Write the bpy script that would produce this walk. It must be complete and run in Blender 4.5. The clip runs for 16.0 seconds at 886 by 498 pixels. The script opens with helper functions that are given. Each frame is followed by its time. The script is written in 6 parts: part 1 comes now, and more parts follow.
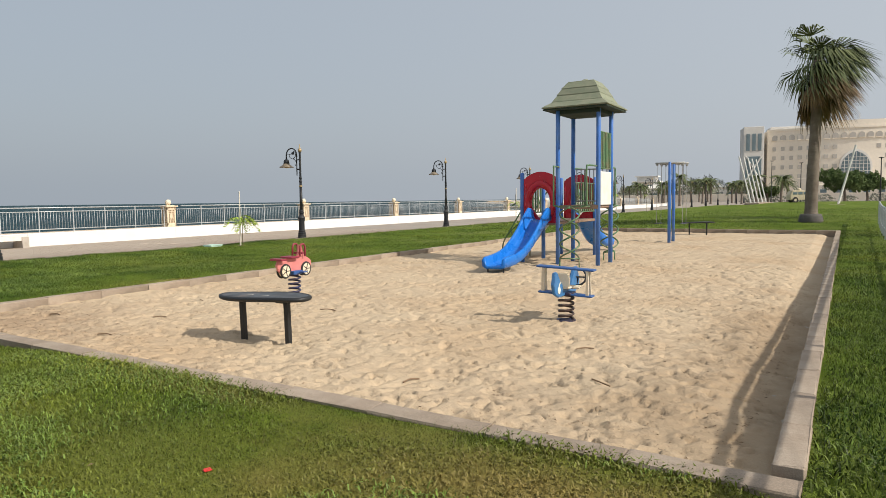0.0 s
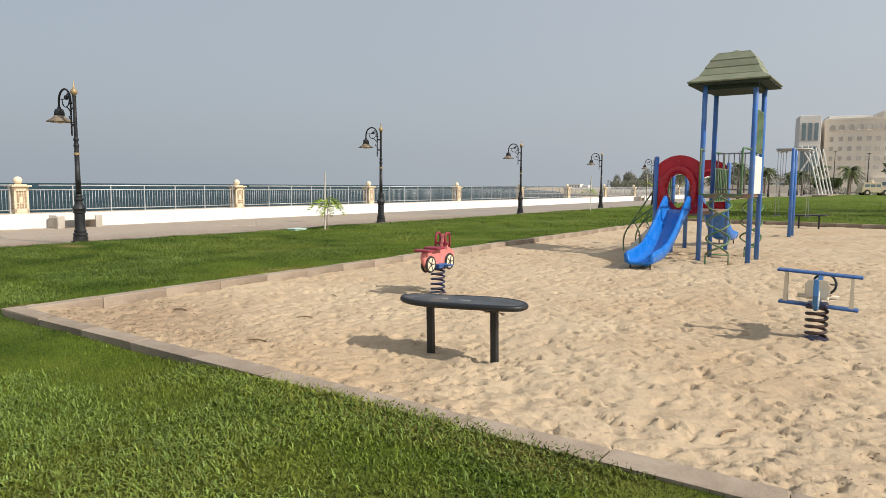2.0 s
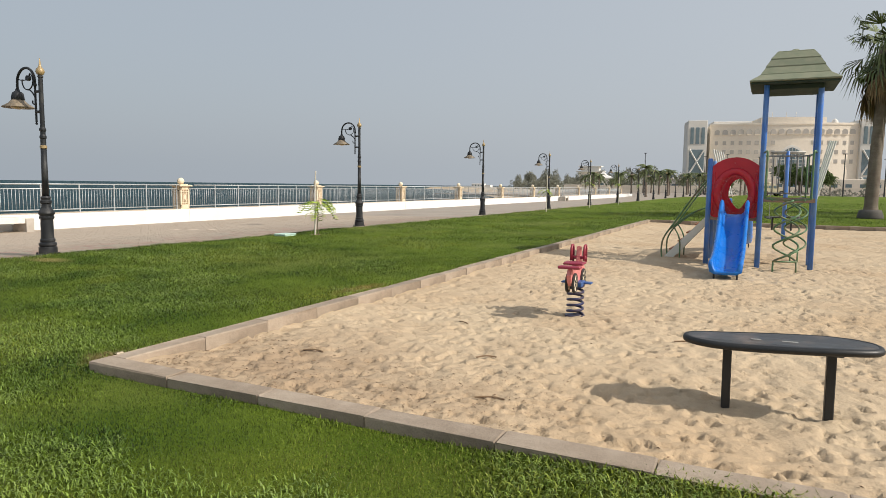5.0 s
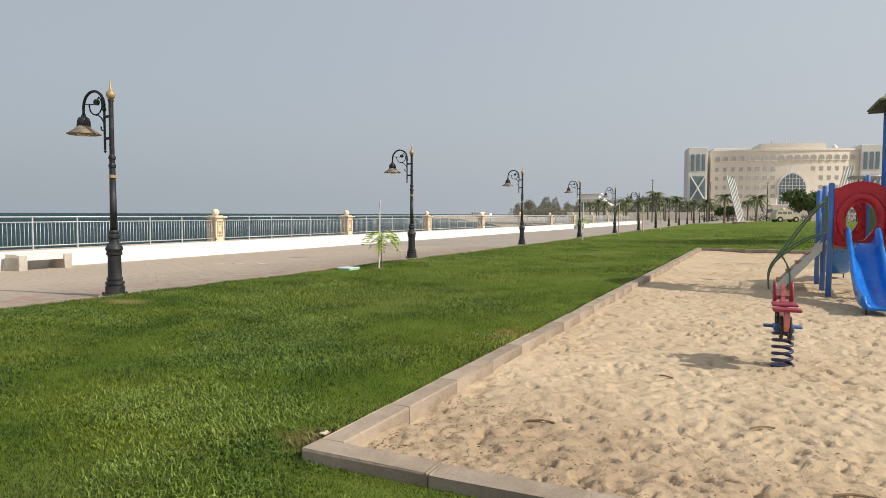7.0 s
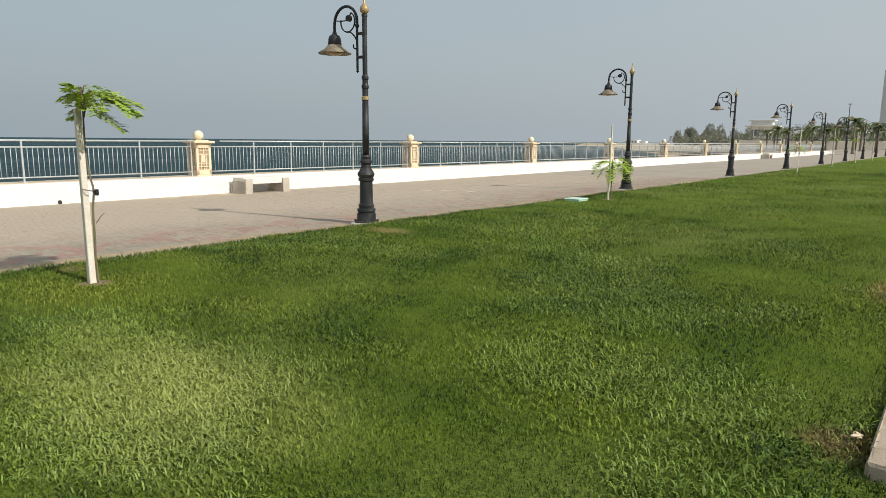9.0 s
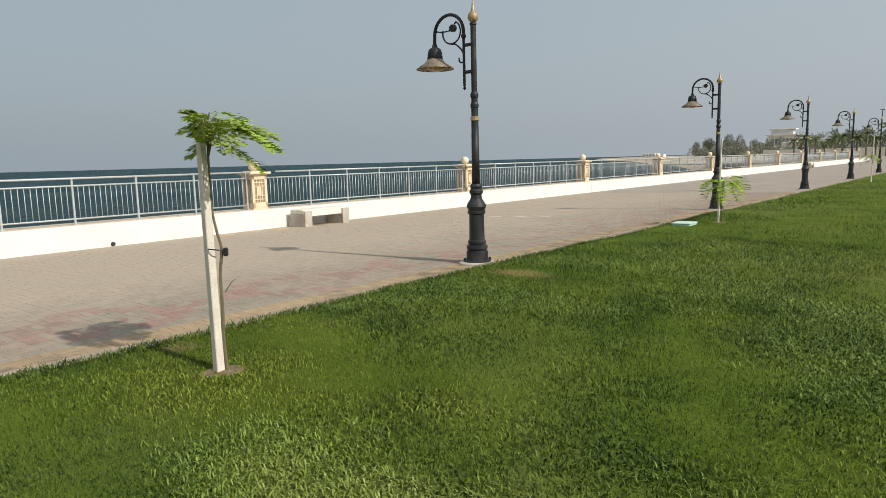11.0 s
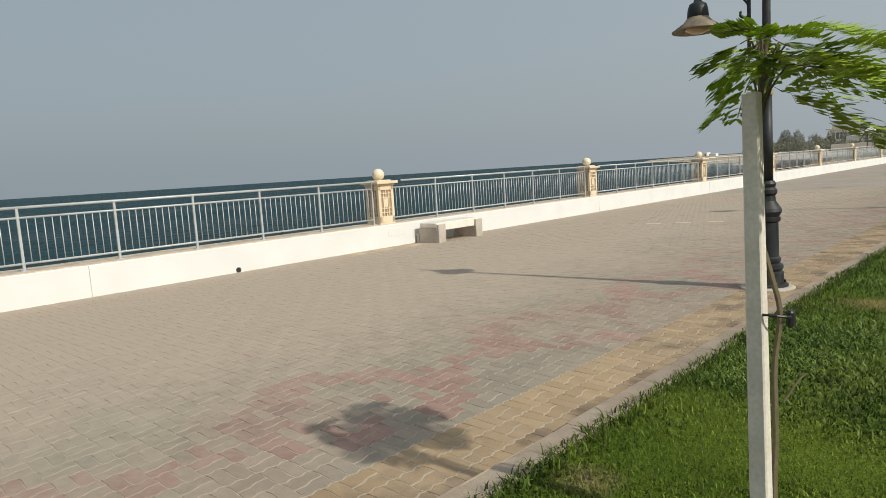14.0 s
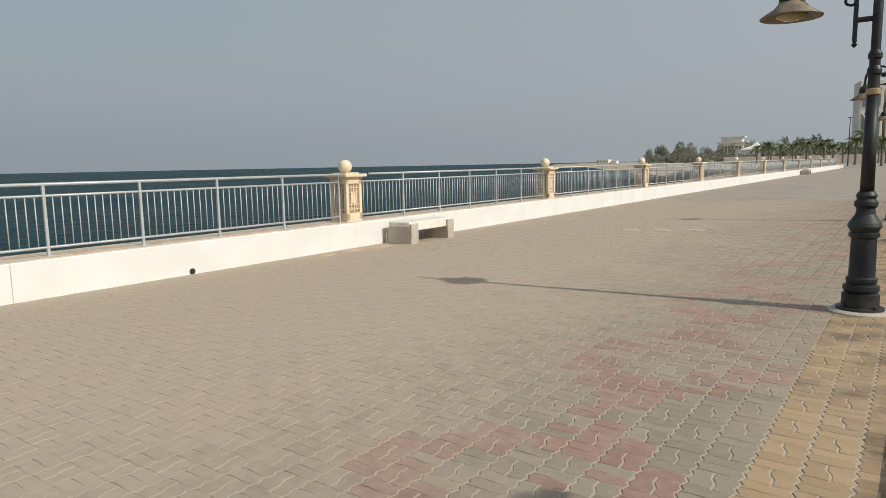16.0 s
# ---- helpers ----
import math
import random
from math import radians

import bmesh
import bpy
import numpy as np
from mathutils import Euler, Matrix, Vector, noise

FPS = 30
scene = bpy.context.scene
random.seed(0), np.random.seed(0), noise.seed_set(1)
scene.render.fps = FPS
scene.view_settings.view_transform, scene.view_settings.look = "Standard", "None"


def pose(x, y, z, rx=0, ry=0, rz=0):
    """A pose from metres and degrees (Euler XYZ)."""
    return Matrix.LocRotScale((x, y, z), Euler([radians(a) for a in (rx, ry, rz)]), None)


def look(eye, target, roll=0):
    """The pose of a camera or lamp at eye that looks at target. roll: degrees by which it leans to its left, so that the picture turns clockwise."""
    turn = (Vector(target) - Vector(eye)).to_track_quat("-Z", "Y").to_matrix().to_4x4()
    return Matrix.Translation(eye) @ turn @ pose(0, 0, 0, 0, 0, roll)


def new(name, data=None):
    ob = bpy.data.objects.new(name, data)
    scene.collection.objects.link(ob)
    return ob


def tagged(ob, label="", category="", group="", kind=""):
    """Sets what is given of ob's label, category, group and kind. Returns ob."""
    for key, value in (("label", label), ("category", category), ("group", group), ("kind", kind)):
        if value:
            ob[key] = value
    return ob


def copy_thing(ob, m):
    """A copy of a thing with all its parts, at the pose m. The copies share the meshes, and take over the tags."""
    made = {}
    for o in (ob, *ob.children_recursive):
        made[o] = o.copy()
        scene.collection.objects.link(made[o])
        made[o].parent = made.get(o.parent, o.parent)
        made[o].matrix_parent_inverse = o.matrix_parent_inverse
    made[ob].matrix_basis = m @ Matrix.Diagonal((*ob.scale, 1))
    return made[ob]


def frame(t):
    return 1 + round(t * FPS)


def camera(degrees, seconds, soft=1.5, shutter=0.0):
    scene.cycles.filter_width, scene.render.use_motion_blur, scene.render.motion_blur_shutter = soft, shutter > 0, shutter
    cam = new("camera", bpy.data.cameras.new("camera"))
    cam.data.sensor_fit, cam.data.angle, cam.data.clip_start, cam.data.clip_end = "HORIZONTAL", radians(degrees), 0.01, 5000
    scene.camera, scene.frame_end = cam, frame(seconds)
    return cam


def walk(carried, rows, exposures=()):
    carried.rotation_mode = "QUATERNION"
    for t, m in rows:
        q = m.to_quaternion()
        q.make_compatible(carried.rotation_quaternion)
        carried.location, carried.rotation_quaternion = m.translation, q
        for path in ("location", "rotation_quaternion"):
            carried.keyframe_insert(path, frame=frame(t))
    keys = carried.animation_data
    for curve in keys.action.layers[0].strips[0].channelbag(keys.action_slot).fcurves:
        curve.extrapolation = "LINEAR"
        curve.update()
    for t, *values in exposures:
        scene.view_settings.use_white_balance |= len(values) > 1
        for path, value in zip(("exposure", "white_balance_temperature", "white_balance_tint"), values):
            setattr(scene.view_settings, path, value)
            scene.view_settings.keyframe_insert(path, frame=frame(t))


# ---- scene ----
cam = camera(67.9, 16.0, soft=0.6)
PATH = [
    (0, (0.253, 0.362, 1.679), (-0.788, 2.064, 1.53), -0.7),
    (0.5, (-0.396, 0.492, 1.67), (-1.348, 2.239, 1.468), 1.4),
    (1, (-1.084, 0.667, 1.637), (-2.17, 2.321, 1.347), 1.0),
    (1.5, (-1.757, 0.706, 1.622), (-2.873, 2.33, 1.278), 0.6),
    (2, (-2.333, 0.711, 1.654), (-3.464, 2.349, 1.461), 0.4),
    (2.5, (-2.969, 0.672, 1.646), (-3.909, 2.434, 1.547), 0.4),
    (3, (-3.543, 0.588, 1.644), (-4.464, 2.353, 1.459), 0.9),
    (3.5, (-4.162, 0.527, 1.666), (-5.096, 2.291, 1.535), 0.7),
    (4, (-4.77, 0.461, 1.654), (-5.686, 2.228, 1.455), -0.1),
    (4.2, (-5.002, 0.46, 1.658), (-5.92, 2.226, 1.468), 0.1),
    (6.3, (-7.43, 0.585, 1.731), (-8.212, 2.415, 1.528), 1.5),
    (6.5, (-7.676, 0.635, 1.728), (-8.49, 2.457, 1.596), 0.9),
    (7, (-8.343, 0.667, 1.692), (-9.214, 2.465, 1.585), 0.2),
    (7.5, (-8.932, 0.593, 1.677), (-9.865, 2.353, 1.501), 1.3),
    (8, (-9.607, 0.613, 1.678), (-10.672, 2.286, 1.418), 1.6),
    (8.5, (-10.272, 0.549, 1.66), (-11.382, 2.189, 1.382), 0.3),
    (9, (-10.783, 0.565, 1.635), (-12.009, 2.111, 1.309), 0.5),
    (9.2, (-11.013, 0.584, 1.65), (-12.257, 2.121, 1.348), 0.5),
    (11.3, (-13.545, 0.87, 1.738), (-14.831, 2.381, 1.482), -1.9),
    (11.5, (-13.799, 0.889, 1.739), (-15.12, 2.367, 1.473), -1.5),
    (12, (-14.45, 0.922, 1.714), (-15.785, 2.38, 1.415), -2.8),
    (12.5, (-15.105, 0.954, 1.712), (-16.501, 2.37, 1.494), -0.1),
    (13, (-15.77, 1.075, 1.719), (-17.127, 2.533, 1.535), -2.1),
    (13.5, (-16.299, 1.039, 1.729), (-17.616, 2.528, 1.509), -3.3),
    (14, (-16.912, 1.009, 1.705), (-18.288, 2.44, 1.471), -3.6),
    (14.5, (-17.465, 0.979, 1.739), (-18.925, 2.326, 1.505), -3.3),
    (15, (-18.01, 1.06, 1.778), (-19.475, 2.395, 1.512), -2.5),
    (15.5, (-18.567, 1.076, 1.731), (-19.879, 2.548, 1.397), -3.0),
    (16, (-19.088, 1.1, 1.718), (-20.246, 2.711, 1.464), -1.1),
]
EXPOSURES = [(0, 0.2, 6500, 10), (7.0, 0.22, 6550, 10), (8.5, 0.2, 6500, 5), (12.5, 0.0, 6450, 6), (14.0, -0.08, 6450, 5), (16.0, -0.12, 6500, 7)]
walk(cam, [(t, look(eye, target, roll)) for t, eye, target, roll in PATH], EXPOSURES)

# ---- daylight: hazy morning sun from the land side, sky ----
SUN_EL, SUN_AZ = radians(37.5), radians(89.0)
world = bpy.data.worlds.new("hazy_sky")
scene.world = world
world.use_nodes = True
wn, wl = world.node_tree.nodes, world.node_tree.links
sky = wn.new("ShaderNodeTexSky")
sky.sky_type, sky.sun_disc, sky.sun_elevation, sky.sun_rotation = "NISHITA", False, SUN_EL, SUN_AZ
sky.air_density, sky.dust_density, sky.ozone_density = 1.2, 6.0, 1.0
haze = wn.new("ShaderNodeMix")
haze.data_type, haze.inputs["Factor"].default_value = "RGBA", 0.78
wl.new(sky.outputs["Color"], haze.inputs[6])
# the haze is brighter towards the sun, in the east
side = wn.new("ShaderNodeTexCoord")
part_x = wn.new("ShaderNodeSeparateXYZ")
wl.new(side.outputs["Generated"], part_x.inputs[0])
glow = wn.new("ShaderNodeMapRange")
for k, v in zip(("From Min", "From Max", "To Min", "To Max"), (-1.0, 0.6, 0.0, 1.0)):
    glow.inputs[k].default_value = v
wl.new(part_x.outputs["X"], glow.inputs["Value"])
veil = wn.new("ShaderNodeMix")
veil.data_type = "RGBA"
wl.new(glow.outputs["Result"], veil.inputs["Factor"])
veil.inputs[6].default_value, veil.inputs[7].default_value = (3.7, 4.2, 4.75, 1), (5.6, 5.95, 6.4, 1)
wl.new(veil.outputs[2], haze.inputs[7])
wl.new(haze.outputs[2], wn["Background"].inputs["Color"])
wn["Background"].inputs["Strength"].default_value = 0.1
sun = new("sun", bpy.data.lights.new("sun", "SUN"))
sun.data.energy, sun.data.angle, sun.data.color = 3.6, radians(0.9), (1.0, 0.93, 0.83)
sun.matrix_world = look((0, 0, 0), (-math.cos(SUN_EL) * math.sin(SUN_AZ), -math.cos(SUN_EL) * math.cos(SUN_AZ), -math.sin(SUN_EL)))


# ---- mesh helpers ----
def empty(name, m, label, category, group="", kind=""):
    ob = new(name)
    ob.matrix_world = m
    return tagged(ob, label, category, group, kind)


def part(name, bm, material, parent=None, label="", smooth=False):
    """One bmesh as one mesh object, in the space of its parent."""
    me = bpy.data.meshes.new(name)
    if isinstance(bm, bmesh.types.BMesh):
        bm.normal_update()
        bm.to_mesh(me)
        bm.free()
    else:
        me = bm
    if material and not me.materials:
        me.materials.append(material)
    if smooth:
        me.shade_smooth()
    ob = new(name, me)
    if parent:
        ob.parent = parent
    if label:
        ob["label"] = label
    return ob


def bx(x0, x1, y0, y1, z0, z1, bevel=0.0, bm=None, seg=1):
    """A box between two corners, with bevelled edges, into bm."""
    b = bmesh.new()
    m = Matrix.Translation(((x0 + x1) / 2, (y0 + y1) / 2, (z0 + z1) / 2)) @ Matrix.Diagonal((x1 - x0, y1 - y0, z1 - z0, 1))
    bmesh.ops.create_cube(b, size=1, matrix=m)
    if bevel:
        bmesh.ops.bevel(b, geom=b.edges[:], offset=bevel, segments=seg, affect="EDGES", profile=0.6)
    return merge(b, bm)


def merge(b, bm, m=None):
    if m:
        bmesh.ops.transform(b, matrix=m, verts=b.verts)
    if bm is None:
        return b
    tmp = bpy.data.meshes.new("tmp")
    b.to_mesh(tmp)
    b.free()
    bm.from_mesh(tmp)
    bpy.data.meshes.remove(tmp)
    return bm


def tube(pts, r, n=8, bm=None, closed=False):
    """A round bar along a line of points; r: a radius or one a point."""
    bm = bm or bmesh.new()
    pts = [Vector(p) for p in pts]
    k = len(pts)
    rr = r if isinstance(r, (list, tuple)) else [r] * k
    rings, side = [], None
    for i, p in enumerate(pts):
        a, b = pts[max(i - 1, 0)], pts[min(i + 1, k - 1)]
        if closed:
            a, b = pts[i - 1], pts[(i + 1) % k]
        d = (b - a).normalized()
        if side is None:
            side = d.orthogonal().normalized()
        side = (side - d * side.dot(d)).normalized()
        up = d.cross(side)
        rings.append([bm.verts.new(p + rr[i] * (math.cos(2 * math.pi * j / n) * side + math.sin(2 * math.pi * j / n) * up)) for j in range(n)])
    for i in range(k if closed else k - 1):
        u, v = rings[i], rings[(i + 1) % k]
        for j in range(n):
            bm.faces.new((u[j], u[(j + 1) % n], v[(j + 1) % n], v[j]))
    if not closed:
        bm.faces.new(rings[0][::-1])
        bm.faces.new(rings[-1])
    return bm


def lathe(profile, n=20, x=0.0, y=0.0, bm=None):
    """A turned shape from rows of (radius, z), bottom to top."""
    bm = bm or bmesh.new()
    rings = [[bm.verts.new((x + r * math.cos(2 * math.pi * j / n), y + r * math.sin(2 * math.pi * j / n), z)) for j in range(n)] for r, z in profile]
    for u, v in zip(rings, rings[1:]):
        for j in range(n):
            bm.faces.new((u[j], u[(j + 1) % n], v[(j + 1) % n], v[j]))
    bm.faces.new(rings[0][::-1])
    bm.faces.new(rings[-1])
    return bm


def slab(outline, t, m=None, bevel=0.0, bm=None):
    """A flat plate: an outline of (u, v) in the x-z plane, thick from y=-t/2 to t/2."""
    b = bmesh.new()
    f = b.faces.new([b.verts.new((u, -t / 2, v)) for u, v in outline])
    ext = bmesh.ops.extrude_face_region(b, geom=[f])
    bmesh.ops.translate(b, vec=(0, t, 0), verts=[v for v in ext["geom"] if isinstance(v, bmesh.types.BMVert)])
    bmesh.ops.recalc_face_normals(b, faces=b.faces)
    if bevel:
        es = [e for e in b.edges if abs(e.verts[0].co.y - e.verts[1].co.y) < 1e-6]
        bmesh.ops.bevel(b, geom=es, offset=bevel, segments=2, affect="EDGES")
    return merge(b, bm, m)


def arc(cx, cz, r, a0, a1, n, y=0.0):
    return [(cx + r * math.cos(radians(a0 + (a1 - a0) * i / n)), y, cz + r * math.sin(radians(a0 + (a1 - a0) * i / n))) for i in range(n + 1)]


def smooth_path(pts, n=6):
    """A rounded line through points (Catmull-Rom)."""
    p = [Vector(q) for q in pts]
    p = [2 * p[0] - p[1]] + p + [2 * p[-1] - p[-2]]
    out = []
    for i in range(1, len(p) - 2):
        for j in range(n):
            t = j / n
            out.append(0.5 * (2 * p[i] + (p[i + 1] - p[i - 1]) * t + (2 * p[i - 1] - 5 * p[i] + 4 * p[i + 1] - p[i + 2]) * t * t + (3 * p[i] - p[i - 1] - 3 * p[i + 1] + p[i + 2]) * t ** 3))
    return out + [p[-2]]


def fast_mesh(name, verts, loops, sizes, smooth=False):
    """A large mesh from arrays: vertices, corner indices, and corners a face."""
    me = bpy.data.meshes.new(name)
    sizes = np.asarray(sizes, np.int32)
    me.vertices.add(len(verts))
    me.vertices.foreach_set("co", np.asarray(verts, np.float32).ravel())
    me.loops.add(len(loops))
    me.loops.foreach_set("vertex_index", np.asarray(loops, np.int32))
    me.polygons.add(len(sizes))
    me.polygons.foreach_set("loop_start", np.concatenate(([0], np.cumsum(sizes)[:-1])).astype(np.int32))
    me.polygons.foreach_set("loop_total", sizes)
    me.update(calc_edges=True)
    me.validate()
    if smooth:
        me.shade_smooth()
    else:
        me.shade_flat()
    return me


def grid_mesh(name, xs, ys, zfun):
    X, Y = np.meshgrid(np.asarray(xs, float), np.asarray(ys, float))
    Z = zfun(X, Y)
    nx, ny = len(xs), len(ys)
    i = (np.arange(ny - 1)[:, None] * nx + np.arange(nx - 1)[None]).ravel()
    loops = np.stack([i, i + 1, i + nx + 1, i + nx], 1).ravel()
    return fast_mesh(name, np.stack([X.ravel(), Y.ravel(), Z.ravel()], 1), loops, np.full(len(i), 4), True)


RNG = np.random.default_rng(5)


def lumps(X, Y, size, seed):
    """Smooth random bumps, -1 to 1, about size metres across."""
    g = np.random.default_rng(seed).uniform(-1, 1, (128, 128))
    u, v = X / size, Y / size
    iu, iv = np.floor(u).astype(int), np.floor(v).astype(int)
    fu, fv = u - iu, v - iv
    fu, fv = fu * fu * (3 - 2 * fu), fv * fv * (3 - 2 * fv)
    a, b = g[iu % 128, iv % 128], g[(iu + 1) % 128, iv % 128]
    c, d = g[iu % 128, (iv + 1) % 128], g[(iu + 1) % 128, (iv + 1) % 128]
    return (a * (1 - fu) + b * fu) * (1 - fv) + (c * (1 - fu) + d * fu) * fv


def ease(v, a, b):
    t = np.clip((v - a) / (b - a), 0, 1)
    return t * t * (3 - 2 * t)


# ---- materials ----
def mat(name, c1, c2=None, rough=0.6, metal=0.0, s=6.0, s2=70.0, bump=0.25, dist=0.006, spec=0.5, grain=0.18, island=0.0, lo=0.35, hi=0.65, c3=None, s3=1.0, coat=0.0):
    """Paint, stone, metal or cloth: a colour that drifts to c2 in patches (and to c3 in larger ones), with fine grain, bump and uneven gloss."""
    m = bpy.data.materials.new(name)
    m.use_nodes = True
    n, l = m.node_tree.nodes, m.node_tree.links
    p = n["Principled BSDF"]
    tc = n.new("ShaderNodeTexCoord")

    def noise_tex(scale, detail):
        t = n.new("ShaderNodeTexNoise")
        t.inputs["Scale"].default_value, t.inputs["Detail"].default_value = scale, detail
        l.new(tc.outputs["Object"], t.inputs["Vector"])
        return t

    def span(src, a, b, to0=0.0, to1=1.0):
        r = n.new("ShaderNodeMapRange")
        for k, v in zip(("From Min", "From Max", "To Min", "To Max"), (a, b, to0, to1)):
            r.inputs[k].default_value = v
        l.new(src, r.inputs["Value"])
        return r.outputs["Result"]

    def mixed(fac, a, b, mode="MIX"):
        x = n.new("ShaderNodeMix")
        x.data_type, x.blend_type = "RGBA", mode
        if isinstance(fac, float):
            x.inputs["Factor"].default_value = fac
        else:
            l.new(fac, x.inputs["Factor"])
        for sock, v in ((x.inputs[6], a), (x.inputs[7], b)):
            if isinstance(v, tuple):
                sock.default_value = (*v, 1)
            else:
                l.new(v, sock)
        return x.outputs[2]

    big, fine = noise_tex(s, 4), noise_tex(s2, 5)
    col = mixed(span(big.outputs["Fac"], lo, hi), c1, c2 or tuple(0.8 * v for v in c1))
    if c3:
        col = mixed(span(noise_tex(s3, 5).outputs["Fac"], 0.48, 0.68), col, c3)
    if island:
        geo = n.new("ShaderNodeNewGeometry")
        oi = n.new("ShaderNodeObjectInfo")
        add = n.new("ShaderNodeMath")
        add.operation = "ADD"
        l.new(geo.outputs["Random Per Island"], add.inputs[0])
        l.new(oi.outputs["Random"], add.inputs[1])
        fr = n.new("ShaderNodeMath")
        fr.operation = "FRACT"
        l.new(add.outputs[0], fr.inputs[0])
        v = span(fr.outputs[0], 0, 1, 1 - island, 1 + island)
        col = mixed(1.0, col, v, "MULTIPLY")
    g = span(fine.outputs["Fac"], 0.25, 0.75, 1 - grain, 1 + grain)
    col = mixed(1.0, col, g, "MULTIPLY")
    l.new(col, p.inputs["Base Color"])
    l.new(span(big.outputs["Fac"], 0.3, 0.7, max(rough - 0.1, 0.03), min(rough + 0.1, 1)), p.inputs["Roughness"])
    p.inputs["Metallic"].default_value = metal
    p.inputs["Specular IOR Level"].default_value = spec
    p.inputs["Coat Weight"].default_value = coat
    b = n.new("ShaderNodeBump")
    b.inputs["Strength"].default_value, b.inputs["Distance"].default_value = bump, dist
    l.new(fine.outputs["Fac"], b.inputs["Height"])
    l.new(b.outputs["Normal"], p.inputs["Normal"])
    return m


def add_bump(m, scale, dist, strength=0.6, detail=3.0, stretch=(1, 1, 1)):
    """A second, coarser relief under the first."""
    n, l = m.node_tree.nodes, m.node_tree.links
    first = next(x for x in n if x.type == "BUMP")
    tc = next(x for x in n if x.type == "TEX_COORD")
    mp = n.new("ShaderNodeMapping")
    mp.inputs["Scale"].default_value = stretch
    l.new(tc.outputs["Object"], mp.inputs["Vector"])
    t = n.new("ShaderNodeTexNoise")
    t.inputs["Scale"].default_value, t.inputs["Detail"].default_value = scale, detail
    l.new(mp.outputs["Vector"], t.inputs["Vector"])
    b = n.new("ShaderNodeBump")
    b.inputs["Strength"].default_value, b.inputs["Distance"].default_value = strength, dist
    l.new(t.outputs["Fac"], b.inputs["Height"])
    l.new(b.outputs["Normal"], first.inputs["Normal"])
    return m


def patch(m, where, radius, colour, edge=0.5, wobble=0.5, amount=1.0, squash=(1, 1, 1)):
    """A stain of its own shape at a place: a ragged round patch of another colour."""
    n, l = m.node_tree.nodes, m.node_tree.links
    p = n["Principled BSDF"]
    old = p.inputs["Base Color"].links[0].from_socket
    tc = next(x for x in n if x.type == "TEX_COORD")
    nz = n.new("ShaderNodeTexNoise")
    nz.inputs["Scale"].default_value, nz.inputs["Detail"].default_value = 2.2 / max(radius, 0.2), 4
    l.new(tc.outputs["Object"], nz.inputs["Vector"])
    mp = n.new("ShaderNodeMapping")
    mp.vector_type = "TEXTURE"
    mp.inputs["Location"].default_value, mp.inputs["Scale"].default_value = where, squash
    l.new(tc.outputs["Object"], mp.inputs["Vector"])
    ln = n.new("ShaderNodeVectorMath")
    ln.operation = "LENGTH"
    l.new(mp.outputs["Vector"], ln.inputs[0])
    ad = n.new("ShaderNodeMath")
    ad.operation = "MULTIPLY_ADD"
    l.new(nz.outputs["Fac"], ad.inputs[0])
    ad.inputs[1].default_value = 2 * wobble * radius
    l.new(ln.outputs["Value"], ad.inputs[2])
    mr = n.new("ShaderNodeMapRange")
    for k, v in zip(("From Min", "From Max", "To Min", "To Max"), (radius * (1 - edge + wobble), radius * (1 + wobble), amount, 0.0)):
        mr.inputs[k].default_value = v
    l.new(ad.outputs[0], mr.inputs["Value"])
    x = n.new("ShaderNodeMix")
    x.data_type = "RGBA"
    l.new(mr.outputs["Result"], x.inputs["Factor"])
    l.new(old, x.inputs[6])
    x.inputs[7].default_value = (*colour, 1)
    l.new(x.outputs[2], p.inputs["Base Color"])
    return m


def blown_sand(m, most):
    """A film of blown sand that thickens in ragged sheets away from the lawn, towards the sea wall."""
    n, l = m.node_tree.nodes, m.node_tree.links
    p = n["Principled BSDF"]
    old = p.inputs["Base Color"].links[0].from_socket
    geo = n.new("ShaderNodeNewGeometry")
    sep = n.new("ShaderNodeSeparateXYZ")
    l.new(geo.outputs["Position"], sep.inputs[0])
    run = n.new("ShaderNodeMapRange")
    for k, v in zip(("From Min", "From Max", "To Min", "To Max"), (-20.2, -24.2, 0.05, 0.95)):
        run.inputs[k].default_value = v
    l.new(sep.outputs["X"], run.inputs["Value"])
    total = run.outputs["Result"]
    for scale, gain in ((0.55, 0.8), (3.0, 0.8), (14.0, 0.9)):
        nz = n.new("ShaderNodeTexNoise")
        nz.inputs["Scale"].default_value, nz.inputs["Detail"].default_value = scale, 5
        l.new(geo.outputs["Position"], nz.inputs["Vector"])
        ad = n.new("ShaderNodeMath")
        ad.operation = "MULTIPLY_ADD"
        l.new(nz.outputs["Fac"], ad.inputs[0])
        ad.inputs[1].default_value = gain
        l.new(total, ad.inputs[2])
        total = ad.outputs[0]
    mr = n.new("ShaderNodeMapRange")
    for k, v in zip(("From Min", "From Max", "To Min", "To Max"), (1.2, 2.05, 0.0, most)):
        mr.inputs[k].default_value = v
    l.new(total, mr.inputs["Value"])
    x = n.new("ShaderNodeMix")
    x.data_type = "RGBA"
    l.new(mr.outputs["Result"], x.inputs["Factor"])
    l.new(old, x.inputs[6])
    x.inputs[7].default_value = (0.42, 0.349, 0.276, 1)
    l.new(x.outputs[2], p.inputs["Base Color"])
    return m


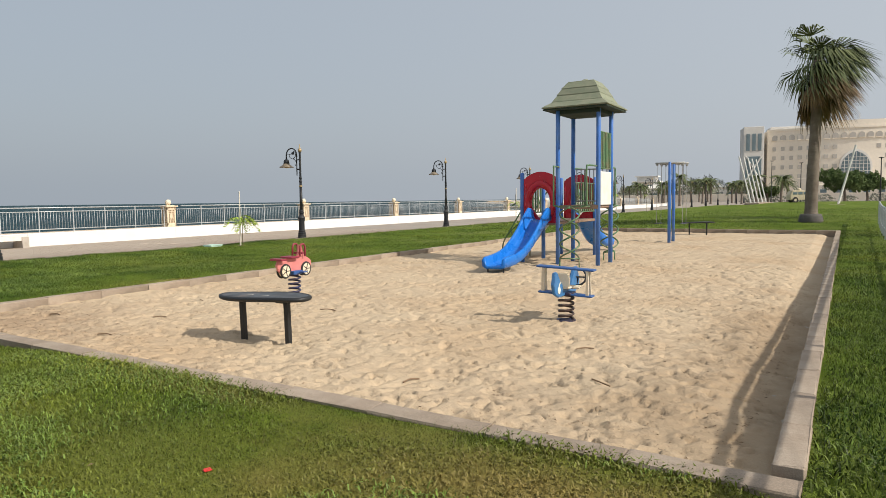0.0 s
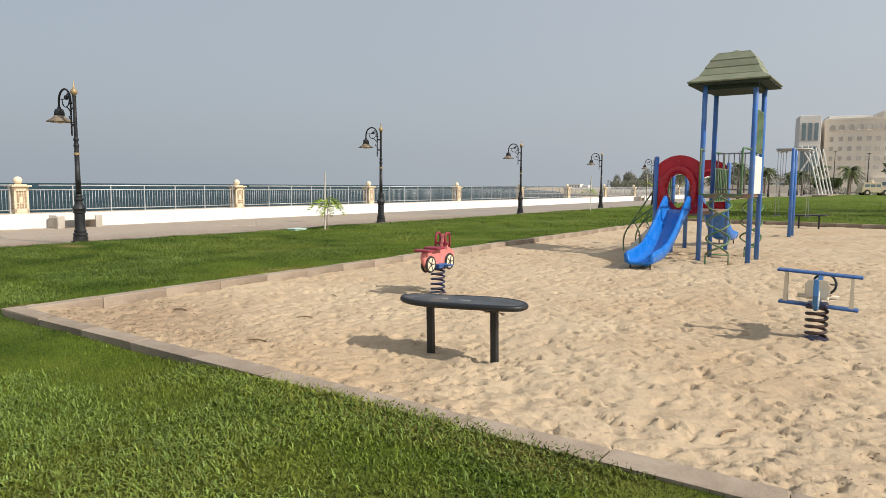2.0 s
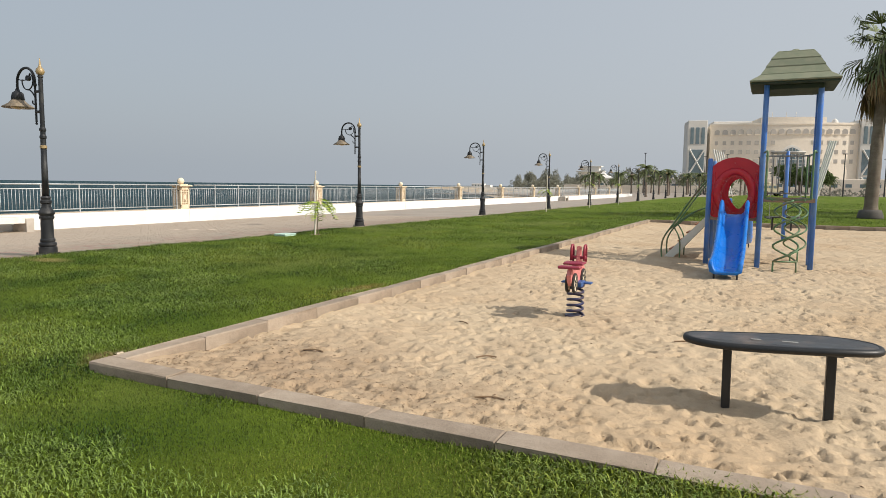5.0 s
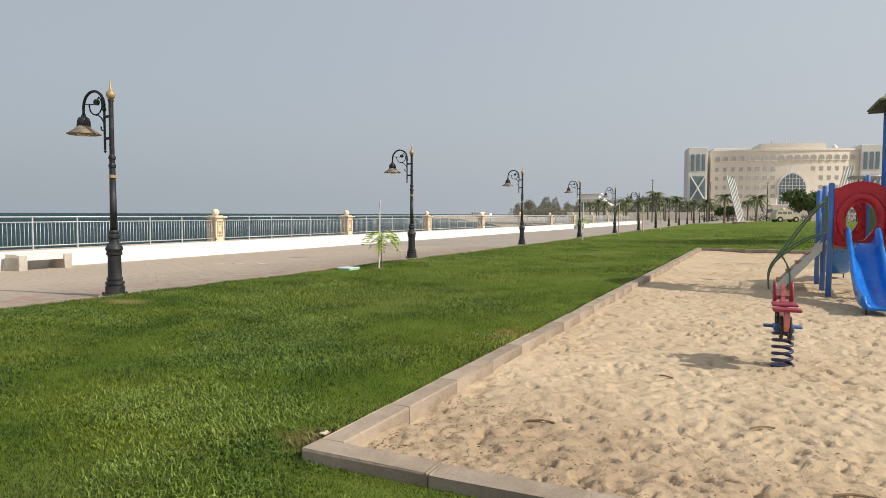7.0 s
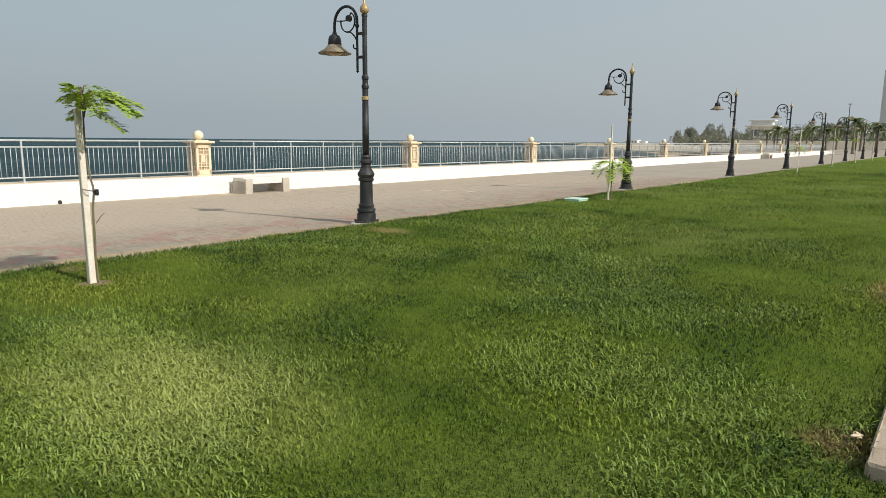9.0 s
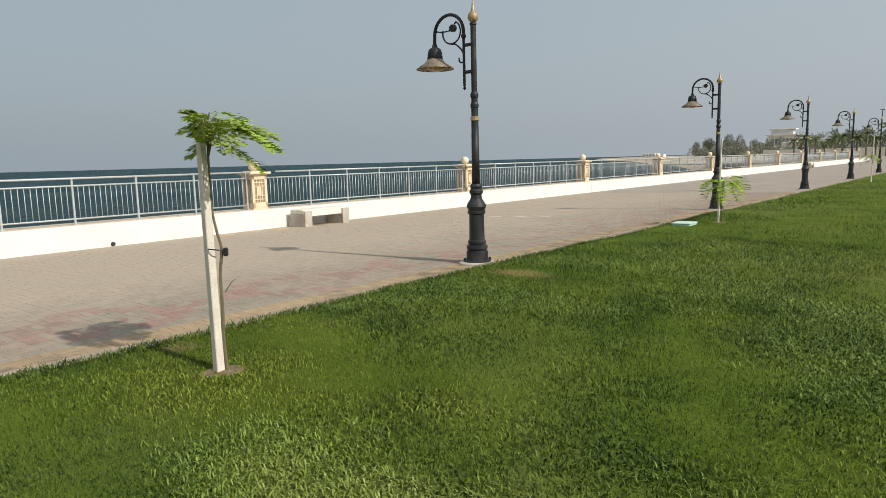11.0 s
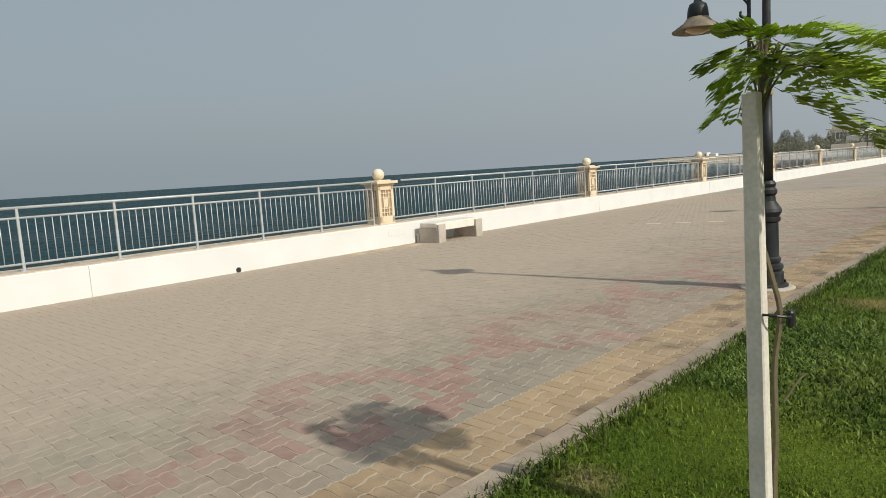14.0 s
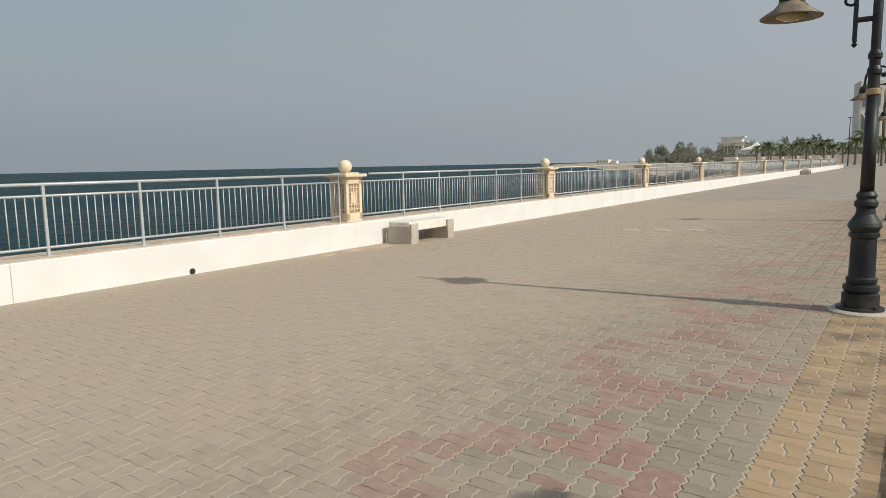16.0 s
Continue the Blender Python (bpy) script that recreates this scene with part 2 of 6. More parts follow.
M_sand = add_bump(mat("beach_sand", (0.51, 0.405, 0.28), (0.47, 0.365, 0.25), 0.95, s=0.7, s2=160, bump=0.6, dist=0.004, spec=0.1, grain=0.24, c3=(0.46, 0.345, 0.225), s3=0.35), 22, 0.022, 0.7, 5)
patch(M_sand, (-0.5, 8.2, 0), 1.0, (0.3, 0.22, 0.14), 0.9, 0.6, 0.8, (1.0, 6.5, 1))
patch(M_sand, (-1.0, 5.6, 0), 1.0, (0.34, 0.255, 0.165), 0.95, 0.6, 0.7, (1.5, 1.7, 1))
patch(M_sand, (-9.3, 5.0, 0), 1.0, (0.36, 0.265, 0.175), 0.9, 0.5, 0.85, (2.4, 0.95, 1))
patch(M_sand, (-10.1, 5.4, 0), 1.0, (0.34, 0.25, 0.165), 0.95, 0.6, 0.8, (1.3, 2.0, 1))
patch(M_sand, (-10.4, 12.0, 0), 1.0, (0.42, 0.32, 0.215), 0.9, 0.5, 0.6, (0.6, 6.0, 1))
M_lawn = add_bump(mat("mown_lawn", (0.118, 0.17, 0.018), (0.082, 0.13, 0.012), 0.95, s=1.1, s2=90, bump=0.9, dist=0.03, spec=0.1, grain=0.45, c3=(0.15, 0.185, 0.04), s3=0.3), 22, 0.05, 0.8, 4)
M_blade = mat("grass_blade", (0.095, 0.14, 0.015), (0.042, 0.08, 0.0095), 0.6, s=1.1, s2=14, bump=0.0, spec=0.3, grain=0.15, island=0.68, c3=(0.17, 0.2, 0.026), s3=0.4)
for m_ in (M_lawn, M_blade):
    patch(m_, (-14.5, 2.55, 0.1), 1.1, (0.28, 0.32, 0.075), 0.85, 0.5, 0.85, (1.6, 0.95, 1))
    patch(m_, (-6.5, 2.2, 0.1), 2.2, (0.16, 0.175, 0.03), 0.95, 0.6, 0.45, (1.6, 0.8, 1))
    patch(m_, (-2.5, 2.4, 0.1), 2.3, (0.165, 0.17, 0.03), 0.95, 0.6, 0.6, (1.8, 0.8, 1))
    patch(m_, (-0.9, 3.3, 0.1), 1.5, (0.25, 0.19, 0.06), 0.95, 0.6, 0.9, (1.6, 0.75, 1))
    patch(m_, (-18.58, 3.66, 0.1), 0.22, (0.22, 0.18, 0.08), 0.8, 0.5, 0.8)
    patch(m_, (-18.12, 8.35, 0.15), 0.5, (0.25, 0.21, 0.08), 0.7, 0.35, 0.9, (1.3, 0.7, 1))
    patch(m_, (-11.32, 8.8, 0.1), 0.42, (0.26, 0.19, 0.06), 0.7, 0.4, 0.85, (0.6, 1.8, 1))
    patch(m_, (-4.2, 3.9, 0.1), 0.6, (0.17, 0.16, 0.04), 0.9, 0.5, 0.7, (4.0, 0.5, 1))
    patch(m_, (-11.15, 4.35, 0.1), 0.26, (0.2, 0.15, 0.06), 0.8, 0.4, 0.9)
    patch(m_, (1.2, 8.0, 0.1), 1.2, (0.06, 0.105, 0.018), 0.9, 0.4, 0.7, (0.8, 6.0, 1))
M_coarse = mat("coarse_light_grass", (0.18, 0.255, 0.042), (0.115, 0.18, 0.026), 0.55, s=1.1, s2=14, bump=0.0, spec=0.3, grain=0.15, island=0.35)
patch(M_coarse, (-14.5, 2.55, 0.1), 1.1, (0.36, 0.39, 0.12), 0.85, 0.5, 0.9, (1.5, 0.9, 1))
M_soil = mat("dry_soil", (0.25, 0.19, 0.125), (0.15, 0.12, 0.06), 0.95, s=7, s2=90, bump=0.6, dist=0.012, spec=0.1, grain=0.3)
M_ground = mat("far_ground", (0.42, 0.37, 0.3), (0.36, 0.31, 0.25), 0.95, s=0.05, s2=2.0, bump=0.2, spec=0.1)
M_kerb = add_bump(mat("concrete_kerb", (0.36, 0.295, 0.23), (0.26, 0.205, 0.155), 0.9, s=3, s2=120, bump=0.5, dist=0.004, spec=0.2, grain=0.2, island=0.12, c3=(0.22, 0.18, 0.14), s3=1.6), 20, 0.012, 0.6, 6)
M_white_wall = add_bump(mat("white_render", (0.735, 0.735, 0.725), (0.69, 0.688, 0.675), 0.85, s=1.2, s2=60, bump=0.25, dist=0.003, spec=0.2, grain=0.05), 5, 0.01, 0.3)
M_wall_top = mat("sandy_wall_top", (0.62, 0.53, 0.43), (0.5, 0.41, 0.32), 0.95, s=5, s2=90, bump=0.6, dist=0.01, spec=0.1, grain=0.2)
M_cream = mat("cream_pillar_paint", (0.74, 0.62, 0.46), (0.68, 0.56, 0.4), 0.75, s=2.5, s2=70, bump=0.2, dist=0.003, spec=0.3, grain=0.06)
M_lattice = mat("brown_lattice_recess", (0.33, 0.25, 0.165), (0.4, 0.31, 0.21), 0.85, s=12, s2=60, grain=0.15)
M_steel = mat("galvanised_rail_paint", (0.5, 0.53, 0.54), (0.42, 0.43, 0.43), 0.42, 0.2, s=3, s2=40, bump=0.1, dist=0.001, grain=0.1)
M_lamp = mat("black_cast_iron_paint", (0.012, 0.014, 0.017), (0.022, 0.024, 0.027), 0.5, spec=0.35, s=5, s2=80, bump=0.15, dist=0.002, grain=0.15, c3=(0.05, 0.05, 0.05), s3=2.5)
M_gold = mat("gold_paint", (0.42, 0.3, 0.14), (0.32, 0.24, 0.14), 0.45, 0.25, s=12, s2=60, grain=0.1)
M_bell_in = mat("dusty_lamp_inside", (0.24, 0.19, 0.13), (0.14, 0.115, 0.085), 0.6, s=9, s2=40, grain=0.15)
M_glass_lamp = mat("amber_lamp_glass", (0.45, 0.33, 0.18), (0.4, 0.28, 0.15), 0.2, s=9, s2=40, grain=0.05)
M_bench = add_bump(mat("bench_concrete", (0.5, 0.455, 0.4), (0.42, 0.375, 0.32), 0.85, s=4, s2=90, bump=0.35, dist=0.003, spec=0.2, grain=0.14), 20, 0.005, 0.3)
M_bench_top = mat("white_bench_slab", (0.78, 0.74, 0.67), (0.7, 0.65, 0.58), 0.75, s=4, s2=90, bump=0.2, dist=0.002, grain=0.08)
M_blue = mat("blue_pole_paint", (0.06, 0.19, 0.58), (0.055, 0.16, 0.48), 0.42, s=4, s2=50, bump=0.08, dist=0.001, grain=0.08, c3=(0.12, 0.24, 0.5), s3=2)
M_slide = mat("blue_slide_plastic", (0.008, 0.15, 0.56), (0.01, 0.17, 0.6), 0.3, s=3, s2=40, bump=0.05, dist=0.002, grain=0.05, spec=0.5)
M_red = mat("red_panel_plastic", (0.5, 0.014, 0.03), (0.43, 0.015, 0.03), 0.22, s=3, s2=40, bump=0.05, dist=0.002, grain=0.06, spec=0.5)
M_roof = mat("faded_green_roof", (0.2, 0.225, 0.15), (0.25, 0.26, 0.18), 0.75, s=5, s2=60, bump=0.2, dist=0.003, grain=0.1, island=0.1)
# roof underside: the shadow below the eaves is painted in as near-black green
M_roof_shaded = mat("shaded_green_eaves", (0.018, 0.034, 0.022), (0.025, 0.042, 0.028), 0.8, s=4, s2=50, grain=0.1)
M_green = mat("green_tube_paint", (0.07, 0.16, 0.07), (0.1, 0.19, 0.085), 0.45, s=6, s2=60, bump=0.1, dist=0.001, grain=0.12, c3=(0.16, 0.15, 0.08), s3=3)
M_grey_rail = mat("weathered_grey_rail", (0.38, 0.38, 0.36), (0.3, 0.29, 0.27), 0.5, 0.2, s=6, s2=60, grain=0.12)
M_deck = mat("deck_boards", (0.3, 0.2, 0.14), (0.22, 0.15, 0.1), 0.7, s=6, s2=60, grain=0.2)
M_panel_white = mat("faded_white_panel", (0.74, 0.74, 0.7), (0.66, 0.66, 0.6), 0.6, s=4, s2=60, grain=0.06)
M_rung = mat("orange_brown_tread", (0.38, 0.15, 0.06), (0.3, 0.12, 0.06), 0.7, s=8, s2=60, grain=0.15)
M_black = mat("black_rubber_coat", (0.013, 0.014, 0.015), (0.018, 0.019, 0.02), 0.5, s=5, s2=90, bump=0.2, dist=0.002, grain=0.2)
M_top = mat("worn_black_table_top", (0.035, 0.039, 0.043), (0.055, 0.057, 0.06), 0.42, s=5, s2=70, bump=0.25, dist=0.002, grain=0.2, c3=(0.15, 0.12, 0.1), s3=3.2)
M_spring = mat("spring_steel_paint", (0.03, 0.04, 0.12), (0.06, 0.045, 0.06), 0.4, 0.3, s=10, s2=60, grain=0.15)
M_spring_brown = mat("rusty_spring_paint", (0.085, 0.05, 0.038), (0.05, 0.034, 0.03), 0.5, 0.1, s=10, s2=60, grain=0.2)
M_pink = mat("faded_red_board", (0.66, 0.24, 0.22), (0.6, 0.19, 0.18), 0.55, s=5, s2=60, grain=0.07)
M_darkred = mat("dark_red_board", (0.3, 0.03, 0.05), (0.24, 0.025, 0.06), 0.5, s=5, s2=60, grain=0.1)
M_cream_board = mat("cream_board", (0.75, 0.66, 0.5), (0.7, 0.6, 0.45), 0.55, s=5, s2=60, grain=0.05)
M_bluebd = mat("blue_board", (0.03, 0.11, 0.32), (0.035, 0.09, 0.26), 0.45, s=5, s2=60, grain=0.08)
M_skyblue = mat("sky_blue_board", (0.045, 0.19, 0.42), (0.05, 0.16, 0.36), 0.45, s=5, s2=60, grain=0.08)
M_stake = mat("whitewashed_stake", (0.7, 0.65, 0.57), (0.58, 0.53, 0.46), 0.85, s=5, s2=60, bump=0.3, dist=0.003, grain=0.12)
M_leaf = mat("fresh_feathery_leaf", (0.4, 0.5, 0.065), (0.27, 0.39, 0.05), 0.5, s=4, s2=30, bump=0.0, spec=0.3, grain=0.1, island=0.3)
M_stem = mat("green_brown_stem", (0.13, 0.12, 0.06), (0.16, 0.12, 0.075), 0.8, s=9, s2=60, grain=0.2)
M_palm_leaf = mat("fan_palm_leaf", (0.1, 0.13, 0.05), (0.12, 0.14, 0.055), 0.6, s=2, s2=20, bump=0.0, spec=0.3, grain=0.12, island=0.3)
M_palm_dry = mat("dry_palm_leaf", (0.24, 0.165, 0.085), (0.17, 0.115, 0.06), 0.85, s=2, s2=20, bump=0.0, grain=0.15, island=0.3)
M_trunk = add_bump(mat("palm_trunk_bark", (0.2, 0.165, 0.13), (0.145, 0.115, 0.09), 0.95, s=3, s2=40, bump=0.5, dist=0.02, grain=0.2), 6, 0.03, 0.6, 3, (1, 1, 7))
M_bark_dark = mat("dark_palm_fibre", (0.075, 0.07, 0.065), (0.11, 0.1, 0.09), 0.95, s=5, s2=40, bump=0.6, dist=0.02, grain=0.3)
# far foliage: distance haze is mixed into the green, leaving it pale and grey
M_wood_far = mat("haze_paled_foliage", (0.25, 0.25, 0.2), (0.2, 0.205, 0.16), 0.9, s=0.6, s2=5, bump=0.0, spec=0.1, grain=0.2, island=0.35)
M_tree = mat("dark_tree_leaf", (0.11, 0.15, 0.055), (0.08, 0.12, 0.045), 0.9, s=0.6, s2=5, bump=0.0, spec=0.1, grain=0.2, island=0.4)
M_facade = mat("sand_stone_facade", (0.8, 0.72, 0.61), (0.77, 0.69, 0.58), 0.85, s=0.1, s2=1.2, bump=0.05, spec=0.2, grain=0.05)
M_facade_grey = mat("grey_tower_stone", (0.64, 0.62, 0.58), (0.6, 0.58, 0.54), 0.8, s=0.1, s2=1.2, bump=0.05, grain=0.05)
M_pane = mat("blue_grey_glass", (0.12, 0.17, 0.19), (0.16, 0.21, 0.23), 0.15, s=0.5, s2=2, bump=0.0, grain=0.08)
M_shaded_window = mat("shaded_window_recess", (0.48, 0.44, 0.39), (0.42, 0.39, 0.35), 0.5, s=0.5, s2=2, bump=0.0, grain=0.08)
M_pole_white = mat("white_steel_pole", (0.7, 0.69, 0.66), (0.6, 0.59, 0.56), 0.5, s=2, s2=20, grain=0.06)
M_tan = mat("tan_vehicle_paint", (0.56, 0.48, 0.34), (0.5, 0.43, 0.3), 0.6, s=2, s2=30, grain=0.08)
M_tyre = mat("tyre_rubber", (0.025, 0.024, 0.023), (0.04, 0.038, 0.035), 0.85, s=8, s2=60, grain=0.15)
M_tent = mat("white_canvas", (0.78, 0.75, 0.7), (0.7, 0.67, 0.62), 0.8, s=0.5, s2=6, grain=0.05)
M_litter_red = mat("red_wrapper", (0.6, 0.04, 0.03), (0.5, 0.03, 0.02), 0.4, s=30, s2=90, grain=0.1)
M_litter_white = mat("crumpled_paper", (0.7, 0.6, 0.45), (0.55, 0.42, 0.28), 0.7, s=30, s2=90, grain=0.1)
M_cover = mat("pale_green_cover", (0.52, 0.7, 0.6), (0.46, 0.63, 0.54), 0.6, s=6, s2=60, grain=0.1)
M_dead = mat("dry_twig", (0.25, 0.165, 0.095), (0.15, 0.1, 0.06), 0.9, s=12, s2=60, grain=0.2)
M_hole = mat("dark_pipe", (0.02, 0.018, 0.016), (0.03, 0.027, 0.024), 0.7, s=12, s2=60)

# open water: dark teal, roughened by wind
M_sea = mat("sea_water", (0.009, 0.034, 0.042), (0.017, 0.05, 0.06), 0.4, s=0.03, s2=0.7, bump=0.8, dist=1.0, spec=0.02, grain=0.4)
add_bump(M_sea, 0.5, 1.2, 0.9, 6, (1.0, 0.4, 1))


# ---- the large setting ----
def lawn_z(X, Y):
    """The lawn lies just above the paving and rises gently inland, beyond the sand pit."""
    X, Y = np.asarray(X, float), np.asarray(Y, float)
    z = 0.115 + 0.25 * ease(Y, 33, 41) * ease(X, -16, -6) + 0.3 * ease(Y, 41, 110) * ease(X, -18.9, -8)
    z = z + 0.05 * ease(-X, 14.5, 18.4) - 0.05 * ease(-Y, -4.5, -3.9) * ease(X, -11.6, -10.9) * (1 - 1.5 * ease(X, -8.5, -5.0) * ease(-X, -0.2, 0.3))
    return z + 0.012 * lumps(X, Y, 1.3, 3)


def pave_z(x):
    """The promenade falls gently from the lawn to the sea wall."""
    return 0.09 + (x + 19.2) * 0.0188


def structure(ob, label, category):
    return tagged(ob, label, category, kind="structure")


WALL_X, WALL_END, PIT = -29.3, 132.0, (-11.0, 0.1, 4.2, 33.2)

# land under everything, out to the horizon; the shore bends out to sea in the far distance
bm = bmesh.new()
shore = [(-29.8, -4500), (-29.8, 60), (-38, 105), (-56, 160), (-92, 240), (-150, 350), (-215, 480), (-330, 640), (-420, 900), (-300, 4500), (4500, 4500), (4500, -4500)]
bm.faces.new([bm.verts.new((x, y, -0.16)) for x, y in shore][::-1])
bmesh.ops.triangulate(bm, faces=bm.faces)
structure(part("ground", bm, M_ground), "pale sandy ground that reaches the horizon", "ground")
bm = bmesh.new()
bm.faces.new([bm.verts.new(p) for p in ((-4800, -4500, -2.3), (4500, -4500, -2.3), (4500, 4800, -2.3), (-4800, 4800, -2.3))])
structure(part("sea", bm, M_sea), "dark blue-green open sea with small wind waves", "water")
# sloping beach beyond the wall
bm = bmesh.new()
top = [bm.verts.new((x, y, -0.2)) for x, y in shore[1:9]]
low = [bm.verts.new((x - 9, y - 7, -2.6)) for x, y in shore[1:9]]
for i in range(7):
    bm.faces.new((top[i], top[i + 1], low[i + 1], low[i]))
structure(part("beach", bm, M_sand), "sloping sandy beach beyond the sea wall", "beach")

# the lawn, with the sand pit cut out
xs_w = np.concatenate((np.arange(-18.84, -11.2, 0.3), [-11.0]))
xs_m = np.linspace(-11.0, 0.1, 30)
xs_e = np.concatenate((np.arange(0.1, 6, 0.3), np.arange(6, 46, 4)))
ys_s = np.concatenate((np.arange(-40, -4, 4), np.arange(-4, 4.2, 0.3), [4.2]))
ys_m = np.linspace(4.2, 33.2, 70)
ys_n = np.concatenate((np.arange(33.2, 44, 0.6), np.arange(44, 126, 4)))
pieces = [(np.concatenate((xs_w, xs_m[1:], xs_e[1:])), ys_s), (xs_w, ys_m), (xs_e, ys_m), (np.concatenate((xs_w, xs_m[1:], xs_e[1:])), ys_n)]
bm = bmesh.new()
for xs, ys in pieces:
    me = grid_mesh("piece", xs, ys, lawn_z)
    bm.from_mesh(me)
    bpy.data.meshes.remove(me)
bmesh.ops.remove_doubles(bm, verts=bm.verts, dist=0.002)
structure(part("lawn", bm, M_lawn, smooth=True), "mown green lawn with yellowed patches", "lawn")


# the sand in the pit, trodden all over
def sand_z(X, Y):
    z = 0.02 * lumps(X, Y, 1.1, 11) - 0.026 * np.maximum(0, lumps(X, Y, 0.29, 12)) ** 1.5 - 0.034 * np.maximum(0, lumps(X + 0.3 * Y, Y, 0.18, 13)) ** 1.6 - 0.018 * np.maximum(0, lumps(X, Y - 0.4 * X, 0.13, 16)) ** 1.5 + 0.007 * lumps(X, Y, 0.14, 15) + 0.006 * lumps(X, Y, 0.085, 14)
    near_west = ease(-X, 9.6, 10.9) * 0.05
    return z - 0.1 * ease(X, -0.8, -0.2) * ease(Y, 5.3, 6.3) - 0.015 * ease(X, -0.5, -0.2) + near_west + 0.05 * ease(-Y, -5.4, -4.5)


def trodden(X, Y):
    """The sand with crisp footprints: oval dents with a low rim."""
    Z, xs, ys = sand_z(X, Y), X[0], Y[:, 0]
    r = np.random.default_rng(21)
    for _ in range(6500):
        x, y = r.uniform(-10.8, -0.2), 4.4 + 13.5 * r.random() ** 1.4
        a, b, turn, deep = r.uniform(0.03, 0.11), r.uniform(0.022, 0.045), r.uniform(0, 3.2), 0.008 + 0.026 * r.random() ** 1.5
        i0, i1 = np.searchsorted(xs, (x - 0.22, x + 0.22))
        j0, j1 = np.searchsorted(ys, (y - 0.22, y + 0.22))
        dx, dy = X[j0:j1, i0:i1] - x, Y[j0:j1, i0:i1] - y
        u, v = dx * math.cos(turn) + dy * math.sin(turn), dy * math.cos(turn) - dx * math.sin(turn)
        d = np.hypot(u / a, v / b)
        Z[j0:j1, i0:i1] += 0.3 * deep * np.exp(-((d - 1.25) / 0.25) ** 2) - deep * np.clip((1.1 - d) / 0.32, 0, 1)
    return Z


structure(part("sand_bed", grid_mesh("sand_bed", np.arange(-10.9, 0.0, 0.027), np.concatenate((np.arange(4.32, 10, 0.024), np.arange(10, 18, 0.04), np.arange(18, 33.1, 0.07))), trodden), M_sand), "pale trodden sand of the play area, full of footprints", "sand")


# kerbs of separate stones
def kerb_run(parent, p, q, width, z0, z1, length=0.92, seed=1):
    """Kerb stones end to end from p to q, their middle on that line, each a little out of true."""
    r = random.Random(seed)
    p, q = Vector((*p, 0)), Vector((*q, 0))
    d = q - p
    n = max(1, round(d.length / length))
    each = d.length / n
    ang = math.atan2(d.y, d.x)
    kinds = []
    for k in range(4):
        bm = bx(-each / 2 + 0.001, each / 2 - 0.001, -width / 2, width / 2, z0, z1 + r.uniform(-0.006, 0.006), 0.014, seg=2)
        for v in bm.verts:
            v.co += Vector((r.uniform(-1, 1), r.uniform(-1, 1), r.uniform(-1, 1))) * 0.006
        me = bpy.data.meshes.new("kerb_stone")
        bm.to_mesh(me)
        bm.free()
        me.materials.append(M_kerb)
        kinds.append(me)
    for i in range(n):
        ob = part("kerb_stone", kinds[r.randrange(4)], None, parent)
        c = p + d * ((i + 0.5) / n)
        ob.matrix_local = pose(c.x + r.uniform(-0.004, 0.004), c.y + r.uniform(-0.004, 0.004), r.uniform(-0.005, 0.004), 0, 0, math.degrees(ang) + r.uniform(-0.15, 0.15))


pit = empty("sandbox_kerb", pose(0, 0, 0), "weathered concrete kerb round the sand play area", "kerb", kind="structure")
kerb_run(pit, (-11.015, 4.17), (0.1, 4.17), 0.21, -0.16, 0.152, seed=2)
kerb_run(pit, (-10.82, 33.2), (0.1, 33.2), 0.2, -0.16, 0.165, seed=3)
kerb_run(pit, (-10.92, 4.28), (-10.92, 33.3), 0.19, -0.16, 0.165, seed=4)
kerb_run(pit, (0.02, 4.42), (0.02, 33.1), 0.17, -0.16, 0.17, 0.8, seed=5)
prom_kerb = empty("promenade_kerb", pose(0, 0, 0), "worn concrete kerb between the lawn and the paving", "kerb", kind="structure")
kerb_run(prom_kerb, (-18.945, -12), (-18.945, 126), 0.2, -0.16, 0.168, 0.95, seed=6)

# ---- sea wall, pillars and railing ----
bm = bx(-30.25, WALL_X, -24, WALL_END, -3.0, 0.46, 0.015)
wall = structure(part("sea_wall", bm, M_white_wall), "low white rendered sea wall along the promenade", "wall")
bm = bx(-30.2, -29.34, -24, WALL_END - 0.05, 0.455, 0.475, 0.006)
part("wall_top", bm, M_wall_top, wall, "sandy worn top of the wall")
for y in (-5.1, 4.95, 14.95, 22.2, 32.3, 42.1, 52.2):
    part("joint", bx(WALL_X - 0.002, WALL_X + 0.003, y - 0.006, y + 0.006, -0.1, 0.45), M_bench, wall, "grey joint in the render")
part("hatch", bx(WALL_X - 0.01, WALL_X + 0.004, 11.95, 12.5, 0.16, 0.36, 0.003), M_white_wall, wall)
bm = tube([(WALL_X - 0.1, 7.78, -0.05), (WALL_X + 0.012, 7.78, -0.05)], 0.055, 14)
part("drain_pipe", bm, M_hole, wall, "dark round drain pipe at the foot of the wall")


